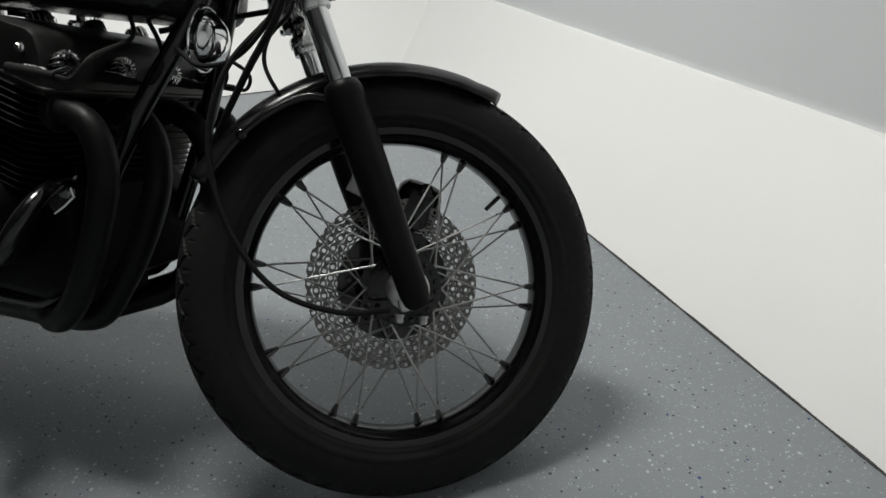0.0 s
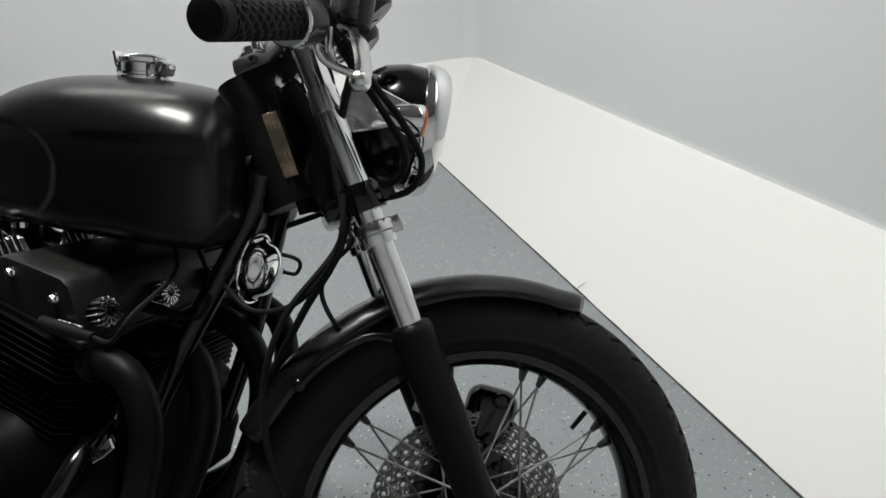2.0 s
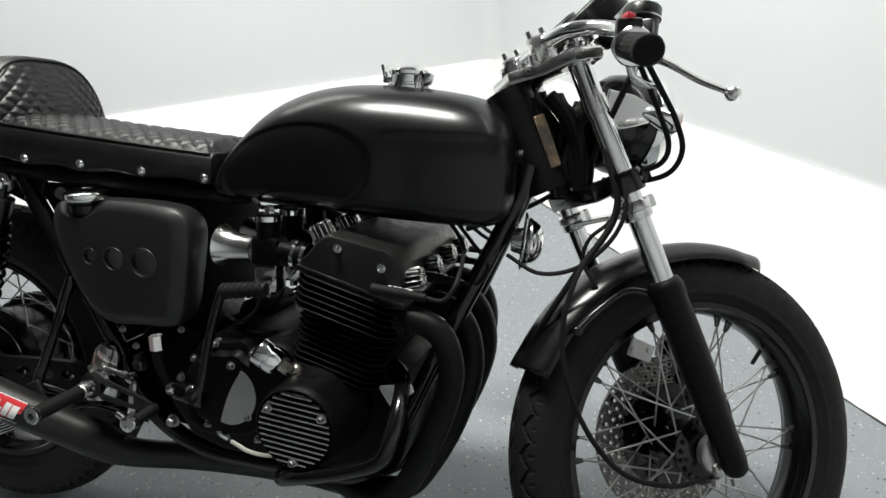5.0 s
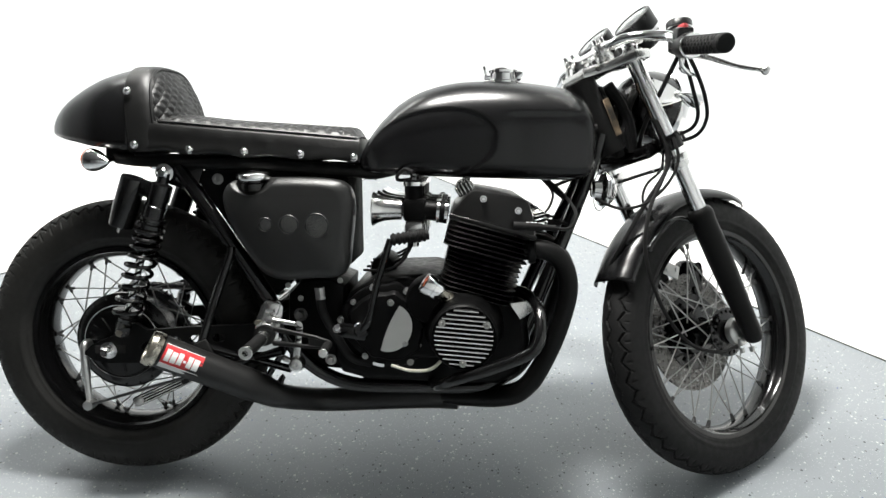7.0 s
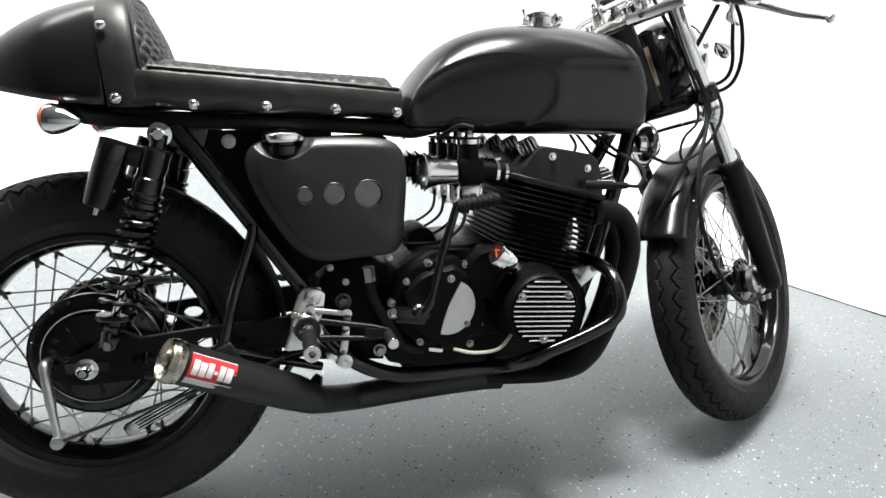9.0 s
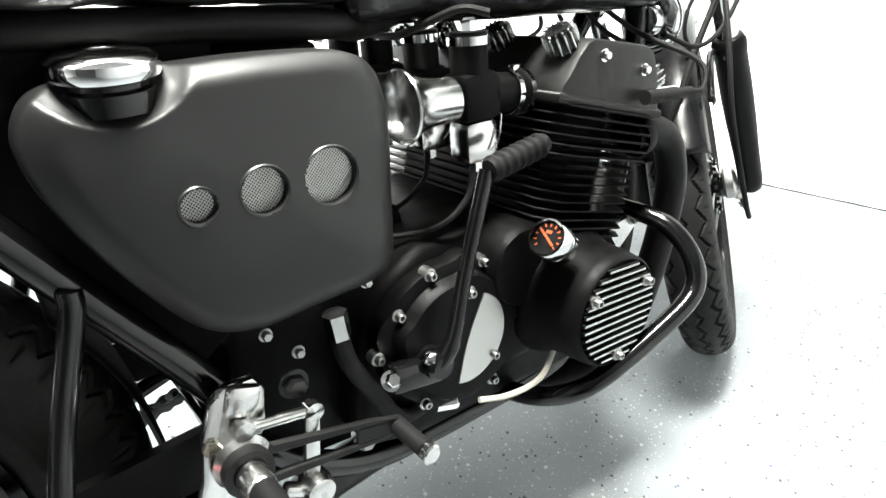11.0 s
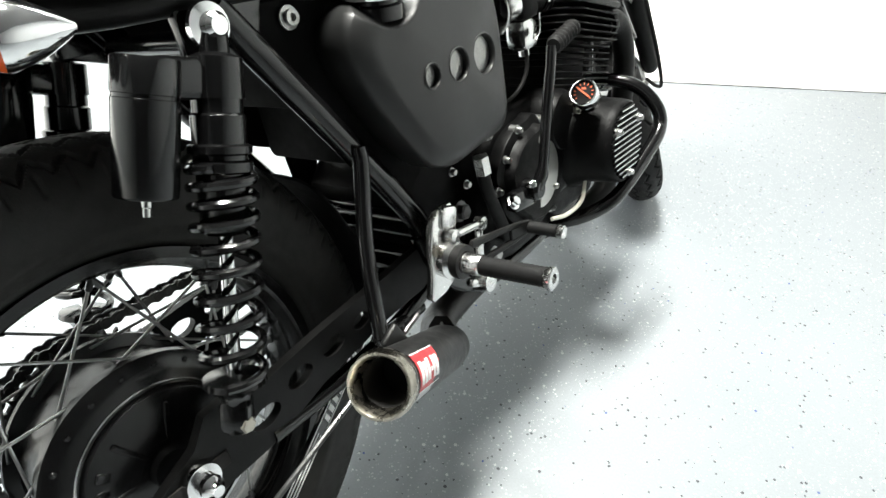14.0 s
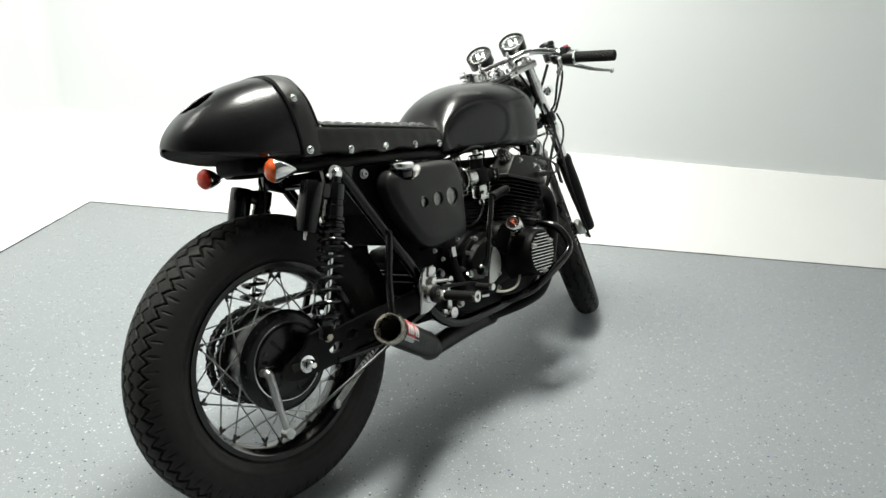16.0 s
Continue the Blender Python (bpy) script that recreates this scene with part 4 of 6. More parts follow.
def indicator(tip, back, r, parent_m, text, bulge=0.012, glass=ORANGE, tint="orange"):
    """A teardrop body that tapers from its lens at `back`."""
    d = (V(tip) - V(back)).normalized()
    mm = to(back, d)
    ln = (V(tip) - V(back)).length
    b = bm_new()
    lathe(b, [(r * 0.98, 0.0), (r, 0.003), (r * 0.93, ln * 0.25), (r * 0.7, ln * 0.55), (r * 0.35, ln * 0.85), (0.003, ln), (0, ln)], mm, 26)
    ob = part("indicator", b, CHROME, bike, text, parent_m)
    b = bm_new()
    lathe(b, [(r * 0.985, 0.0), (r * 0.96, -bulge * 0.2), (r * 0.72, -bulge * 0.68), (r * 0.28, -bulge * 0.97), (0, -bulge)], mm, 26)
    part("lens", b, glass, ob, tint + " indicator lens")
    return ob


for side in (-1, 1):
    indicator((1.226, 0.138 * side, 0.85), (1.28, 0.134 * side, 0.845), 0.021, STEER, "chrome teardrop front indicator with orange lens", 0.008)

# mudguard
b = bm_new()
rows = []
NA = 60
for i in range(NA):
    t = i / (NA - 1)
    a = radians(68 + (158 - 68) * t)
    flare = 0.006 * max(0, 1 - t / 0.08) + 0.004 * max(0, (t - 0.93) / 0.07)
    wide = 0.06 * min(1.0, 0.55 + 0.45 * math.sqrt(min(1, t / 0.12)))
    row = []
    for k in range(25):
        s = -1 + 2 * k / 24
        y = wide * math.copysign(abs(s) ** 0.85, s)
        r = 0.3515 + flare - 0.026 * abs(s) ** 3.2
        if abs(abs(s) - 1) < 1e-6:
            r -= 0.004
        row.append(FRONT + V((r * math.cos(a), y, r * math.sin(a))))
    rows.append(row)
grid(b, rows)
guard = part("front_mudguard", b, SATIN, bike, "short satin black front mudguard", STEER, sharp=50)
sol = guard.modifiers.new("thick", "SOLIDIFY")
sol.thickness, sol.offset = 0.0025, -1
for side in (-1, 1):
    b = bm_new()
    tube(b, smooth([leg(0.575, 0.088 * side), (1.25, 0.072 * side, 0.585), (1.2, 0.067 * side, 0.555), (1.165, 0.064 * side, 0.52)], 5), 0.006, 10)
    dome(b, to((1.165, 0.064 * side, 0.52), (0, side, 0)), 0.009, 0.007)
    dome(b, to(leg(0.575, 0.088 * side) + V((-0.02, 0, 0)), (0, side, 0)), 0.01, 0.008)
    part("mudguard_stay", b, GLOSS, guard)

# brake caliper, axle clamp and speedometer drive
b = bm_new()
box(b, 0.08, 0.05, 0.095, pose(1.452, 0.085, 0.458, 0, 12, 0), 0.024, 4)
box(b, 0.03, 0.03, 0.06, pose(1.405, 0.095, 0.43, 0, 20, 0), 0.008)
for dz in (-0.03, 0.03):
    lathe(b, [(0.012, 0), (0.012, 0.004), (0.009, 0.006), (0, 0.006)], to((1.455 + dz * 0.25, 0.0605, 0.458 + dz), (0, -1, 0)), 18)
caliper = part("brake_caliper", b, GLOSS, bike, "gloss black brake caliper", STEER)
b = bm_new()
box(b, 0.05, 0.004, 0.034, pose(1.355, 0.05, 0.48, 0, 20, 0), 0.0015, 1)
for dx in (-0.016, 0.016):
    lathe(b, [(0.006, 0), (0.006, 0.003), (0, 0.0035)], to((1.355 + dx, 0.048, 0.48), (0, -1, 0)), 12)
part("pad_plate", b, CAST, caliper, "bright brake pad plate")
b = bm_new()
box(b, 0.044, 0.016, 0.024, to(leg(0.312, -0.074), LEGDIR, (1, 0, 0)) @ pose(-0.002, 0, -0.004), 0.006)
lathe(b, [(0.028, 0), (0.032, 0.004), (0.032, 0.018), (0.026, 0.024), (0.016, 0.026), (0, 0.026)], to(FRONT + V((0, -0.058, 0)), (0, -1, 0)), 30)
for dx in (-0.018, 0.018):
    hexbolt(b, to(leg(0.312, -0.076) + V((dx, -0.002, -0.026)), (0, -0.2, -1)), 0.006, 0.012)
part("axle_clamp", b, CAST, bike, "bright axle clamp at the hub", STEER)
b = bm_new()
tube(b, [FRONT + V((0, -0.1, 0)), FRONT + V((0, 0.1, 0))], 0.009, 16)
part("axle", b, DARKSTEEL, bike, "", STEER)

CABLE = GRIP
for name, pts, r, turned in (
        ("speedometer_cable", [(1.15, -0.05, 0.98), (1.2, -0.09, 0.8), (1.2, -0.105, 0.7), (1.14, -0.1, 0.6), (1.125, -0.09, 0.5), (1.16, -0.088, 0.39), (1.23, -0.088, 0.31), (1.32, -0.088, 0.284), (1.395, -0.08, 0.292)], 0.0042, True),
        ("throttle_cable", [(1.17, -0.2, 0.912), (1.195, -0.19, 0.88), (1.23, -0.17, 0.845), (1.262, -0.15, 0.805), (1.262, -0.13, 0.779), (1.235, -0.1, 0.768), (1.205, -0.08, 0.77)], 0.0042, True),
        ("throttle_cable", [(1.182, -0.205, 0.905), (1.21, -0.2, 0.87), (1.252, -0.18, 0.832), (1.282, -0.155, 0.795), (1.274, -0.13, 0.764), (1.232, -0.095, 0.753), (1.195, -0.075, 0.758)], 0.0042, True),
        ("brake_hose", [(1.225, -0.05, 0.82), (1.25, -0.068, 0.727), (1.198, -0.07, 0.627), (1.151, -0.07, 0.536), (1.118, -0.06, 0.46)], 0.0052, False),
        ("wire", [(1.25, -0.03, 0.745), (1.243, -0.04, 0.71), (1.213, -0.04, 0.678), (1.206, -0.04, 0.642), (1.226, -0.04, 0.607), (1.25, -0.02, 0.57)], 0.0032, False),
        ("horn_wire", [(1.09, -0.085, 0.65), (1.142, -0.1, 0.629), (1.198, -0.1, 0.642), (1.244, -0.1, 0.687), (1.262, -0.095, 0.735), (1.255, -0.08, 0.78)], 0.0035, False),
        ("brake_hose", [(1.2, -0.165, 0.92), (1.19, -0.12, 0.86), (1.185, -0.07, 0.8), (1.2, -0.03, 0.76)], 0.005, True),
        ("clutch_cable", [(1.17, 0.19, 0.91), (1.25, 0.15, 0.86), (1.22, 0.1, 0.78), (1.12, 0.06, 0.72), (1.02, 0.06, 0.68)], 0.0045, True)):
    b = bm_new()
    tube(b, smooth(pts, 7), r, 8)
    part(name, b, CABLE, bike, "", STEER if turned else None)
for dy in (0.0, 0.014):
    b = bm_new()
    tube(b, smooth([(1.152 + dy, -0.212 + dy * 0.5, 0.915), (1.155 + dy, -0.208 + dy * 0.5, 0.893), (1.166 + dy, -0.2 + dy, 0.88), (1.2 + dy * 1.5, -0.19, 0.872)], 6), 0.0045, 10)
    part("cable_elbow", b, ALLOY, bike, "bent alloy cable guide", STEER)

# wiring between the steering head and the headlamp
rng = random.Random(11)
for k in range(9):
    y0 = -0.045 + 0.011 * k
    pts = [(1.2 + rng.uniform(-0.01, 0.01), y0, 0.885 + rng.uniform(-0.02, 0.02)), (1.165 + rng.uniform(-0.012, 0.012), y0 * 0.9 + rng.uniform(-0.01, 0.01), 0.85), (1.16 + rng.uniform(-0.012, 0.012), y0 * 0.8, 0.8 + rng.uniform(-0.015, 0.015)), (1.175, y0 * 0.7, 0.755)]
    b = bm_new()
    tube(b, smooth(pts, 5), rng.uniform(0.005, 0.009), 8)
    part("wire", b, GRIP, bike, "", STEER)
for k in range(8):
    y0 = -0.01 + 0.0155 * k
    pts = [(1.1 + rng.uniform(-0.01, 0.01), y0, 0.9 + rng.uniform(-0.01, 0.01)), (1.13 + rng.uniform(-0.01, 0.012), y0 + rng.uniform(-0.008, 0.008), 0.85), (1.15 + rng.uniform(-0.01, 0.012), y0 * 0.95, 0.8), (1.155 + rng.uniform(-0.01, 0.012), y0 * 0.85, 0.74)]
    b = bm_new()
    tube(b, smooth(pts, 5), rng.uniform(0.009, 0.012), 8)
    part("wire_loom", b, GRIP, bike)
for k in range(5):
    y0 = 0.0 + 0.018 * k
    pts = [(1.135 + rng.uniform(-0.008, 0.008), y0, 0.9), (1.168 + rng.uniform(-0.008, 0.008), y0 + rng.uniform(-0.01, 0.01), 0.86), (1.185 + rng.uniform(-0.008, 0.008), y0, 0.81), (1.19, y0 * 0.85, 0.75)]
    b = bm_new()
    tube(b, smooth(pts, 5), rng.uniform(0.01, 0.013), 8)
    part("wire_loom", b, GRIP, bike)

# ---- chassis ----
FR = 0.0155
b = bm_new()
tube(b, [(1.062, 0, 0.905), (1.14, 0, 0.748)], 0.037, 28)
chassis = part("chassis", b, EXHAUST, bike, "black tubular steel chassis")


def frame_tube(name, pts, r, n=14, mat=GLOSS):
    b = bm_new()
    tube(b, pts, r, n)
    return part(name, b, mat, chassis)


frame_tube("backbone", smooth([(1.08, 0, 0.84), (0.95, 0, 0.845), (0.75, 0, 0.82), (0.62, 0, 0.74), (0.585, 0, 0.7)], 6), 0.02, 16)
for s in (-1, 1):
    frame_tube("cradle_tube", smooth([(1.11, 0.03 * s, 0.79), (1.09, 0.035 * s, 0.72), (1.01, 0.085 * s, 0.53), (0.93, 0.105 * s, 0.34), (0.9, 0.107 * s, 0.268), (0.86, 0.108 * s, 0.238), (0.8, 0.108 * s, 0.23), (0.62, 0.109 * s, 0.231), (0.555, 0.11 * s, 0.236), (0.5, 0.112 * s, 0.256), (0.453, 0.115 * s, 0.29), (0.412, 0.12 * s, 0.342), (0.39, 0.125 * s, 0.4)], 7), FR)
    frame_tube("rear_tube", smooth([(0.395, 0.125 * s, 0.4), (0.38, 0.128 * s, 0.433), (0.3, 0.125 * s, 0.558), (0.212, 0.12 * s, 0.69), (0.19, 0.118 * s, 0.722)], 6), FR)
    frame_tube("seat_rail", smooth([(0.05, 0.104 * s, 0.743), (0.1, 0.11 * s, 0.737), (0.2, 0.115 * s, 0.733), (0.4, 0.115 * s, 0.724), (0.56, 0.095 * s, 0.712), (0.62, 0.07 * s, 0.708), (0.75, 0.07 * s, 0.745), (0.95, 0.035 * s, 0.785), (1.1, 0.03 * s, 0.8)], 6), 0.014, 14, EXHAUST)
    for sx, sy, sz, mm in ((0.075, 0.008, 0.06, pose(0.2, 0.117 * s, 0.705, 0, 20, 0)), (0.1, 0.006, 0.07, pose(1.05, 0.034 * s, 0.77, 0, 30, 0)), (0.05, 0.012, 0.05, pose(0.175, 0.118 * s, 0.713))):
        b = bm_new()
        box(b, sx, sy, sz, mm, 0.003)
        part("gusset", b, GLOSS, chassis)
frame_tube("tail_loop", [(0.05, -0.104, 0.743), (0.04, -0.06, 0.747), (0.04, 0.06, 0.747), (0.05, 0.104, 0.743)], 0.012, 12, EXHAUST)
frame_tube("cross_tube", [(0.39, -0.125, 0.41), (0.39, 0.125, 0.41)], 0.018)
frame_tube("cross_tube", [(0.21, -0.118, 0.69), (0.21, 0.118, 0.69)], 0.012, 12)
for s in (-1, 1):
    b = bm_new()
    tube(b, smooth([(0.304, 0.14 * s, 0.552), (0.3, 0.142 * s, 0.53), (0.268, 0.152 * s, 0.44), (0.24, 0.172 * s, 0.345)], 5), 0.0095, 12)
    dome(b, to((0.24, 0.172 * s, 0.345), (-0.3, 0, -1)), 0.012, 0.008)
    part("exhaust_hanger", b, GLOSS, chassis)
    b = bm_new()
    lathe(b, [(0.0, 0.02), (0.008, 0.02), (0.0115, 0.016), (0.0115, 0.008), (0.0195, 0.006), (0.0195, 0.0), (0.0, 0.0)][::-1], to((0.169, 0.136 * s, 0.71), (0, s, 0)), 20)
    part("shock_bolt", b, CHROME, chassis, "chrome bolt and washer")
    b = bm_new()
    lathe(b, [(0.012, 0), (0.012, 0.002), (0.008, 0.0025), (0.008, 0.008), (0.004, 0.008), (0.004, 0.004), (0, 0.004)], to((0.274, 0.117 * s, 0.696), (0, s, 0)), 16)
    part("bolt", b, STEEL, chassis)
b = bm_new()
pl = to((1.135, -0.027, 0.828), (0.5, -0.86, 0.2), (-0.37, -0.05, 0.93))
box(b, 0.086, 0.019, 0.002, pl, 0.0008, 1)
idp = part("maker_plate", b, WORN, chassis, "worn metal plate on the steering head")
b = bm_new()
for k in range(6):
    box(b, 0.05 if k % 2 else 0.03, 0.0016, 0.0006, pl @ pose(0.006 - 0.004 * (k % 2), -0.007 + 0.0028 * k, 0.0012), 0)
part("print_bar", b, DARKSTEEL, idp)

# rear mudguard inside the frame
b = bm_new()
rows = []
for i in range(40):
    a = radians(-2 + 36 * i / 39)
    rows.append([V((0.347 * math.cos(a), 0.07 * s, AXLE + 0.347 * math.sin(a) - 0.012 * abs(s) ** 3)) for s in [-1 + 2 * k / 12 for k in range(13)]])
grid(b, rows)
ob = part("rear_mudguard", b, MATTE, bike, "black inner rear mudguard")
sol = ob.modifiers.new("thick", "SOLIDIFY")
sol.thickness = 0.003

def holed_plate(bm, outline, holes, t, m):
    """A plate with oval holes (x, y, half length, half height) cut right through."""
    loops = [outline] + [[(hx + a * math.cos(2 * math.pi * k / 20), hy + c * math.sin(2 * math.pi * k / 20)) for k in range(20)] for hx, hy, a, c in holes]
    ends = []
    for z in (-t / 2, t / 2):
        rings = [[bm.verts.new(m @ V((x, y, z))) for x, y in lp] for lp in loops]
        edges = [bm.edges.new((r[k], r[(k + 1) % len(r)])) for r in rings for k in range(len(r))]
        bmesh.ops.triangle_fill(bm, use_beauty=True, use_dissolve=False, edges=edges)
        ends.append(rings)
    for r0, r1 in zip(*ends):
        for k in range(len(r0)):
            bm.faces.new((r0[k], r0[(k + 1) % len(r0)], r1[(k + 1) % len(r0)], r1[k]))


# battery tray between the rails
b = bm_new()
box(b, 0.13, 0.17, 0.12, pose(0.355, 0, 0.655, 0, 0, 0), 0.008, 2)
part("battery_tray", b, MATTE, bike, "matte black tray under the seat")
b = bm_new()
plate(b, [(0.215, 0.715), (0.3, 0.582), (0.39, 0.44), (0.43, 0.47), (0.45, 0.715)], 0.003, Matrix.Translation((0, -0.112, 0)) @ Matrix.Rotation(radians(90), 4, "X"))
part("side_panel", b, MATTE, bike, "matte black panel behind the oil tank")
b = bm_new()
plate(b, [(0.222, 0.715), (0.314, 0.572), (0.326, 0.53), (0.392, 0.5), (0.4, 0.41), (0.45, 0.41), (0.45, 0.715)], 0.003, Matrix.Translation((0, 0.112, 0)) @ Matrix.Rotation(radians(90), 4, "X"))
part("side_panel", b, MATTE, bike, "matte black panel behind the oil tank")

# swing arm with drilled end plates
for s in (-1, 1):
    b = bm_new()
    out = [(-0.048, -0.01), (-0.03, 0.004), (0.02, 0.022), (0.042, 0.046), (0.076, 0.047), (0.1, 0.03), (0.2, 0.032), (0.3, 0.03), (0.39, 0.03), (0.4, 0.0), (0.39, -0.03), (0.3, -0.025), (0.18, -0.03), (0.1, -0.045), (0.0, -0.04), (-0.03, -0.032), (-0.05, -0.018)]
    holes = [(0.1, -0.008, 0.02, 0.012), (0.155, 0.002, 0.019, 0.012), (0.21, 0.003, 0.018, 0.011), (0.26, 0.003, 0.015, 0.01)]
    holed_plate(b, out, holes, 0.012, Matrix.Translation((0.0, 0.117 * s, AXLE + 0.005)) @ Matrix.Rotation(radians(90), 4, "X") @ Matrix.Rotation(radians(3.5), 4, "Z"))
    arm = part("swing_arm", b, EXHAUST, bike, "black swing arm plate with lightening holes")
    b = bm_new()
    box(b, 0.07, 0.002, 0.018, pose(0.012, 0.124 * s, AXLE - 0.003), 0.0008, 1)
    part("axle_slot", b, SOOT, arm)
    b = bm_new()
    lathe(b, [(0.0, 0.03), (0.006, 0.03), (0.008, 0.024), (0.0125, 0.02), (0.0125, 0.008), (0.019, 0.007), (0.02, 0.0), (0, 0)][::-1], to((0.012, 0.125 * s, AXLE - 0.003), (0, s, 0)), 6 * 4)
    part("axle_nut", b, CHROME, arm, "bright axle nut and washer")
    b = bm_new()
    hexbolt(b, to((0.058, 0.158 * s, 0.366), (0, s, 0)), 0.0085, 0.01)
    part("shock_nut", b, BRASS, arm, "copper coloured bolt")
b = bm_new()
tube(b, [(0.4, -0.12, 0.345), (0.4, 0.12, 0.345)], 0.02, 16)
for s in (-1, 1):
    tube(b, smooth([(0.4, 0.118 * s, 0.315), (0.3, 0.115 * s, 0.29), (0.2, 0.114 * s, 0.285), (0.1, 0.116 * s, 0.292)], 4), 0.011, 12)
part("swing_arm_pivot", b, GLOSS, bike)

# shock absorbers with piggyback reservoirs
SA, SB = V((0.168, -0.142, 0.7)), V((0.058, -0.15, 0.37))
for s in (-1, 1):
    top, low = V((SA.x, -SA.y * s, SA.z)), V((SB.x, -SB.y * s, SB.z))
    mm = to(top, low - top)
    L = (low - top).length
    b = bm_new()
    lathe(b, [(0.0, -0.012), (0.012, -0.012), (0.013, 0.012), (0.023, 0.016), (0.0235, 0.05), (0.0215, 0.048), (0.0215, 0.062), (0.0235, 0.064), (0.0235, 0.088), (0.0275, 0.09), (0.0275, 0.096), (0.0235, 0.098), (0.0235, 0.102), (0.0275, 0.104), (0.0275, 0.112), (0.022, 0.114), (0.021, 0.164), (0.018, 0.168), (0.0, 0.168)], mm, 32)
    shock = part("shock_absorber", b, GLOSS, bike, "black shock absorber with side reservoir")
    b = bm_new()
    lathe(b, [(0.0068, 0.165), (0.0068, L - 0.03)], mm, 16)
    part("piston_rod", b, CHROME, shock, "chrome piston rod")
    b = bm_new()
    coil = []
    turns, h0, h1 = 9, 0.108, L - 0.04
    for k in range(turns * 24 + 1):
        t = k / (turns * 24)
        h = h0 + (h1 - h0) * (0.62 * t + 0.38 * t * t)
        a = 2 * math.pi * turns * t
        coil.append(mm @ V((0.0275 * math.cos(a), 0.0275 * math.sin(a), h)))
    tube(b, coil, 0.0045, 8)
    part("spring", b, GLOSS, shock, "gloss black coil spring")
    b = bm_new()
    lathe(b, [(0.0, L - 0.045), (0.029, L - 0.042), (0.03, L - 0.036), (0.02, L - 0.03), (0.014, L - 0.02), (0.014, L + 0.012), (0.0, L + 0.012)], mm, 28)
    box(b, 0.03, 0.03, 0.035, mm @ pose(0, 0, L - 0.005), 0.008)
    part("lower_mount", b, GLOSS, shock)
    # reservoir
    ra, rb = V((0.105, 0.142 * s, 0.702)), V((0.064, 0.138 * s, 0.598))
    rm = to(ra, rb - ra)
    b = bm_new()
    ln = (rb - ra).length
    lathe(b, [(0.0, 0.002), (0.025, 0.002), (0.026, 0.004), (0.026, 0.03), (0.0252, 0.0305), (0.0252, 0.0335), (0.026, 0.034), (0.0255, ln - 0.002), (0.0245, ln), (0.0, ln)], rm, 32)
    box(b, 0.06, 0.024, 0.034, pose(0.131, 0.142 * s, 0.676, 0, 18, 0), 0.006)
    can = part("reservoir", b, GLOSS, shock, "gloss black cylindrical reservoir")
    b = bm_new()
    lathe(b, [(0.005, ln), (0.005, ln + 0.008), (0.004, ln + 0.009), (0.004, ln + 0.016), (0, ln + 0.017)], rm, 14)
    part("reservoir_valve", b, ALLOY, can)
for s in (-1, 1):
    indicator((0.058, (0.153 if s < 0 else 0.14) * s, 0.733), (0.012, 0.137 * s, 0.738), 0.025, None, "chrome teardrop rear indicator", 0.017, ORANGE if s < 0 else RED_LENS, "orange" if s < 0 else "red")
    b = bm_new()
    tube(b, [(0.04, 0.13 * s, 0.737), (0.055, 0.1 * s, 0.744)], 0.006, 10)
    part("indicator_stem", b, GLOSS, bike)

# chain
b = bm_new()
P1, R1, P2, R2 = V((0.0, 0.066, AXLE)), 0.108, V((0.47, 0.066, 0.365)), 0.036
d = P2 - P1
base = math.atan2(d.z, d.x)
off = math.acos((R1 - R2) / d.length)
path = []
for k in range(19):
    a = base + off + (2 * math.pi - 2 * off) * k / 18
    path.append(P1 + V((R1 * math.cos(a), 0, R1 * math.sin(a))))
for k in range(9):
    a = base - off + 2 * off * k / 8
    path.append(P2 + V((R2 * math.cos(a), 0, R2 * math.sin(a))))
path.append(path[0])
seg, acc = [], 0.0
for p, q in zip(path, path[1:]):
    n = max(1, round((q - p).length / 0.0159))
    for k in range(n):
        seg.append((p + (q - p) * (k / n), p + (q - p) * ((k + 1) / n)))
for i, (p, q) in enumerate(seg):
    mid, dd = (p + q) / 2, (q - p)
    w = 0.006 if i % 2 else 0.0085
    for s in (-1, 1):
        mm = to(mid + V((0, w * s, 0)), (0, 1, 0), dd)
        plate(b, [(-0.0125, -0.003), (-0.0095, -0.0065), (-0.005, -0.0065), (0, -0.0045), (0.005, -0.0065), (0.0095, -0.0065), (0.0125, -0.003), (0.0125, 0.003), (0.0095, 0.0065), (0.005, 0.0065), (0, 0.0045), (-0.005, 0.0065), (-0.0095, 0.0065), (-0.0125, 0.003)], 0.0018, mm, 0)
    tube(b, [p + V((0, -0.0105, 0)), p + V((0, 0.0105, 0))], 0.0042, 8)
tagged(part("drive_chain", b, DARKSTEEL, bike, "oiled steel drive chain"), kind="stuff")

# ---- oil tank side cover ----
OUT2 = smooth([(0.318, 0.692, 0), (0.3, 0.668, 0), (0.302, 0.635, 0), (0.318, 0.595, 0), (0.342, 0.552, 0), (0.37, 0.512, 0), (0.396, 0.492, 0), (0.43, 0.484, 0), (0.48, 0.487, 0), (0.54, 0.491, 0), (0.56, 0.508, 0), (0.565, 0.53, 0), (0.568, 0.56, 0), (0.574, 0.62, 0), (0.572, 0.662, 0), (0.558, 0.686, 0), (0.53, 0.696, 0), (0.47, 0.7, 0), (0.41, 0.7, 0), (0.36, 0.698, 0)], 13, closed=True)
CEN = V((0.446, 0.606, 0))
HOLES = ((0.395, 0.604, 0.0132), (0.444, 0.604, 0.0185), (0.501, 0.602, 0.0235))


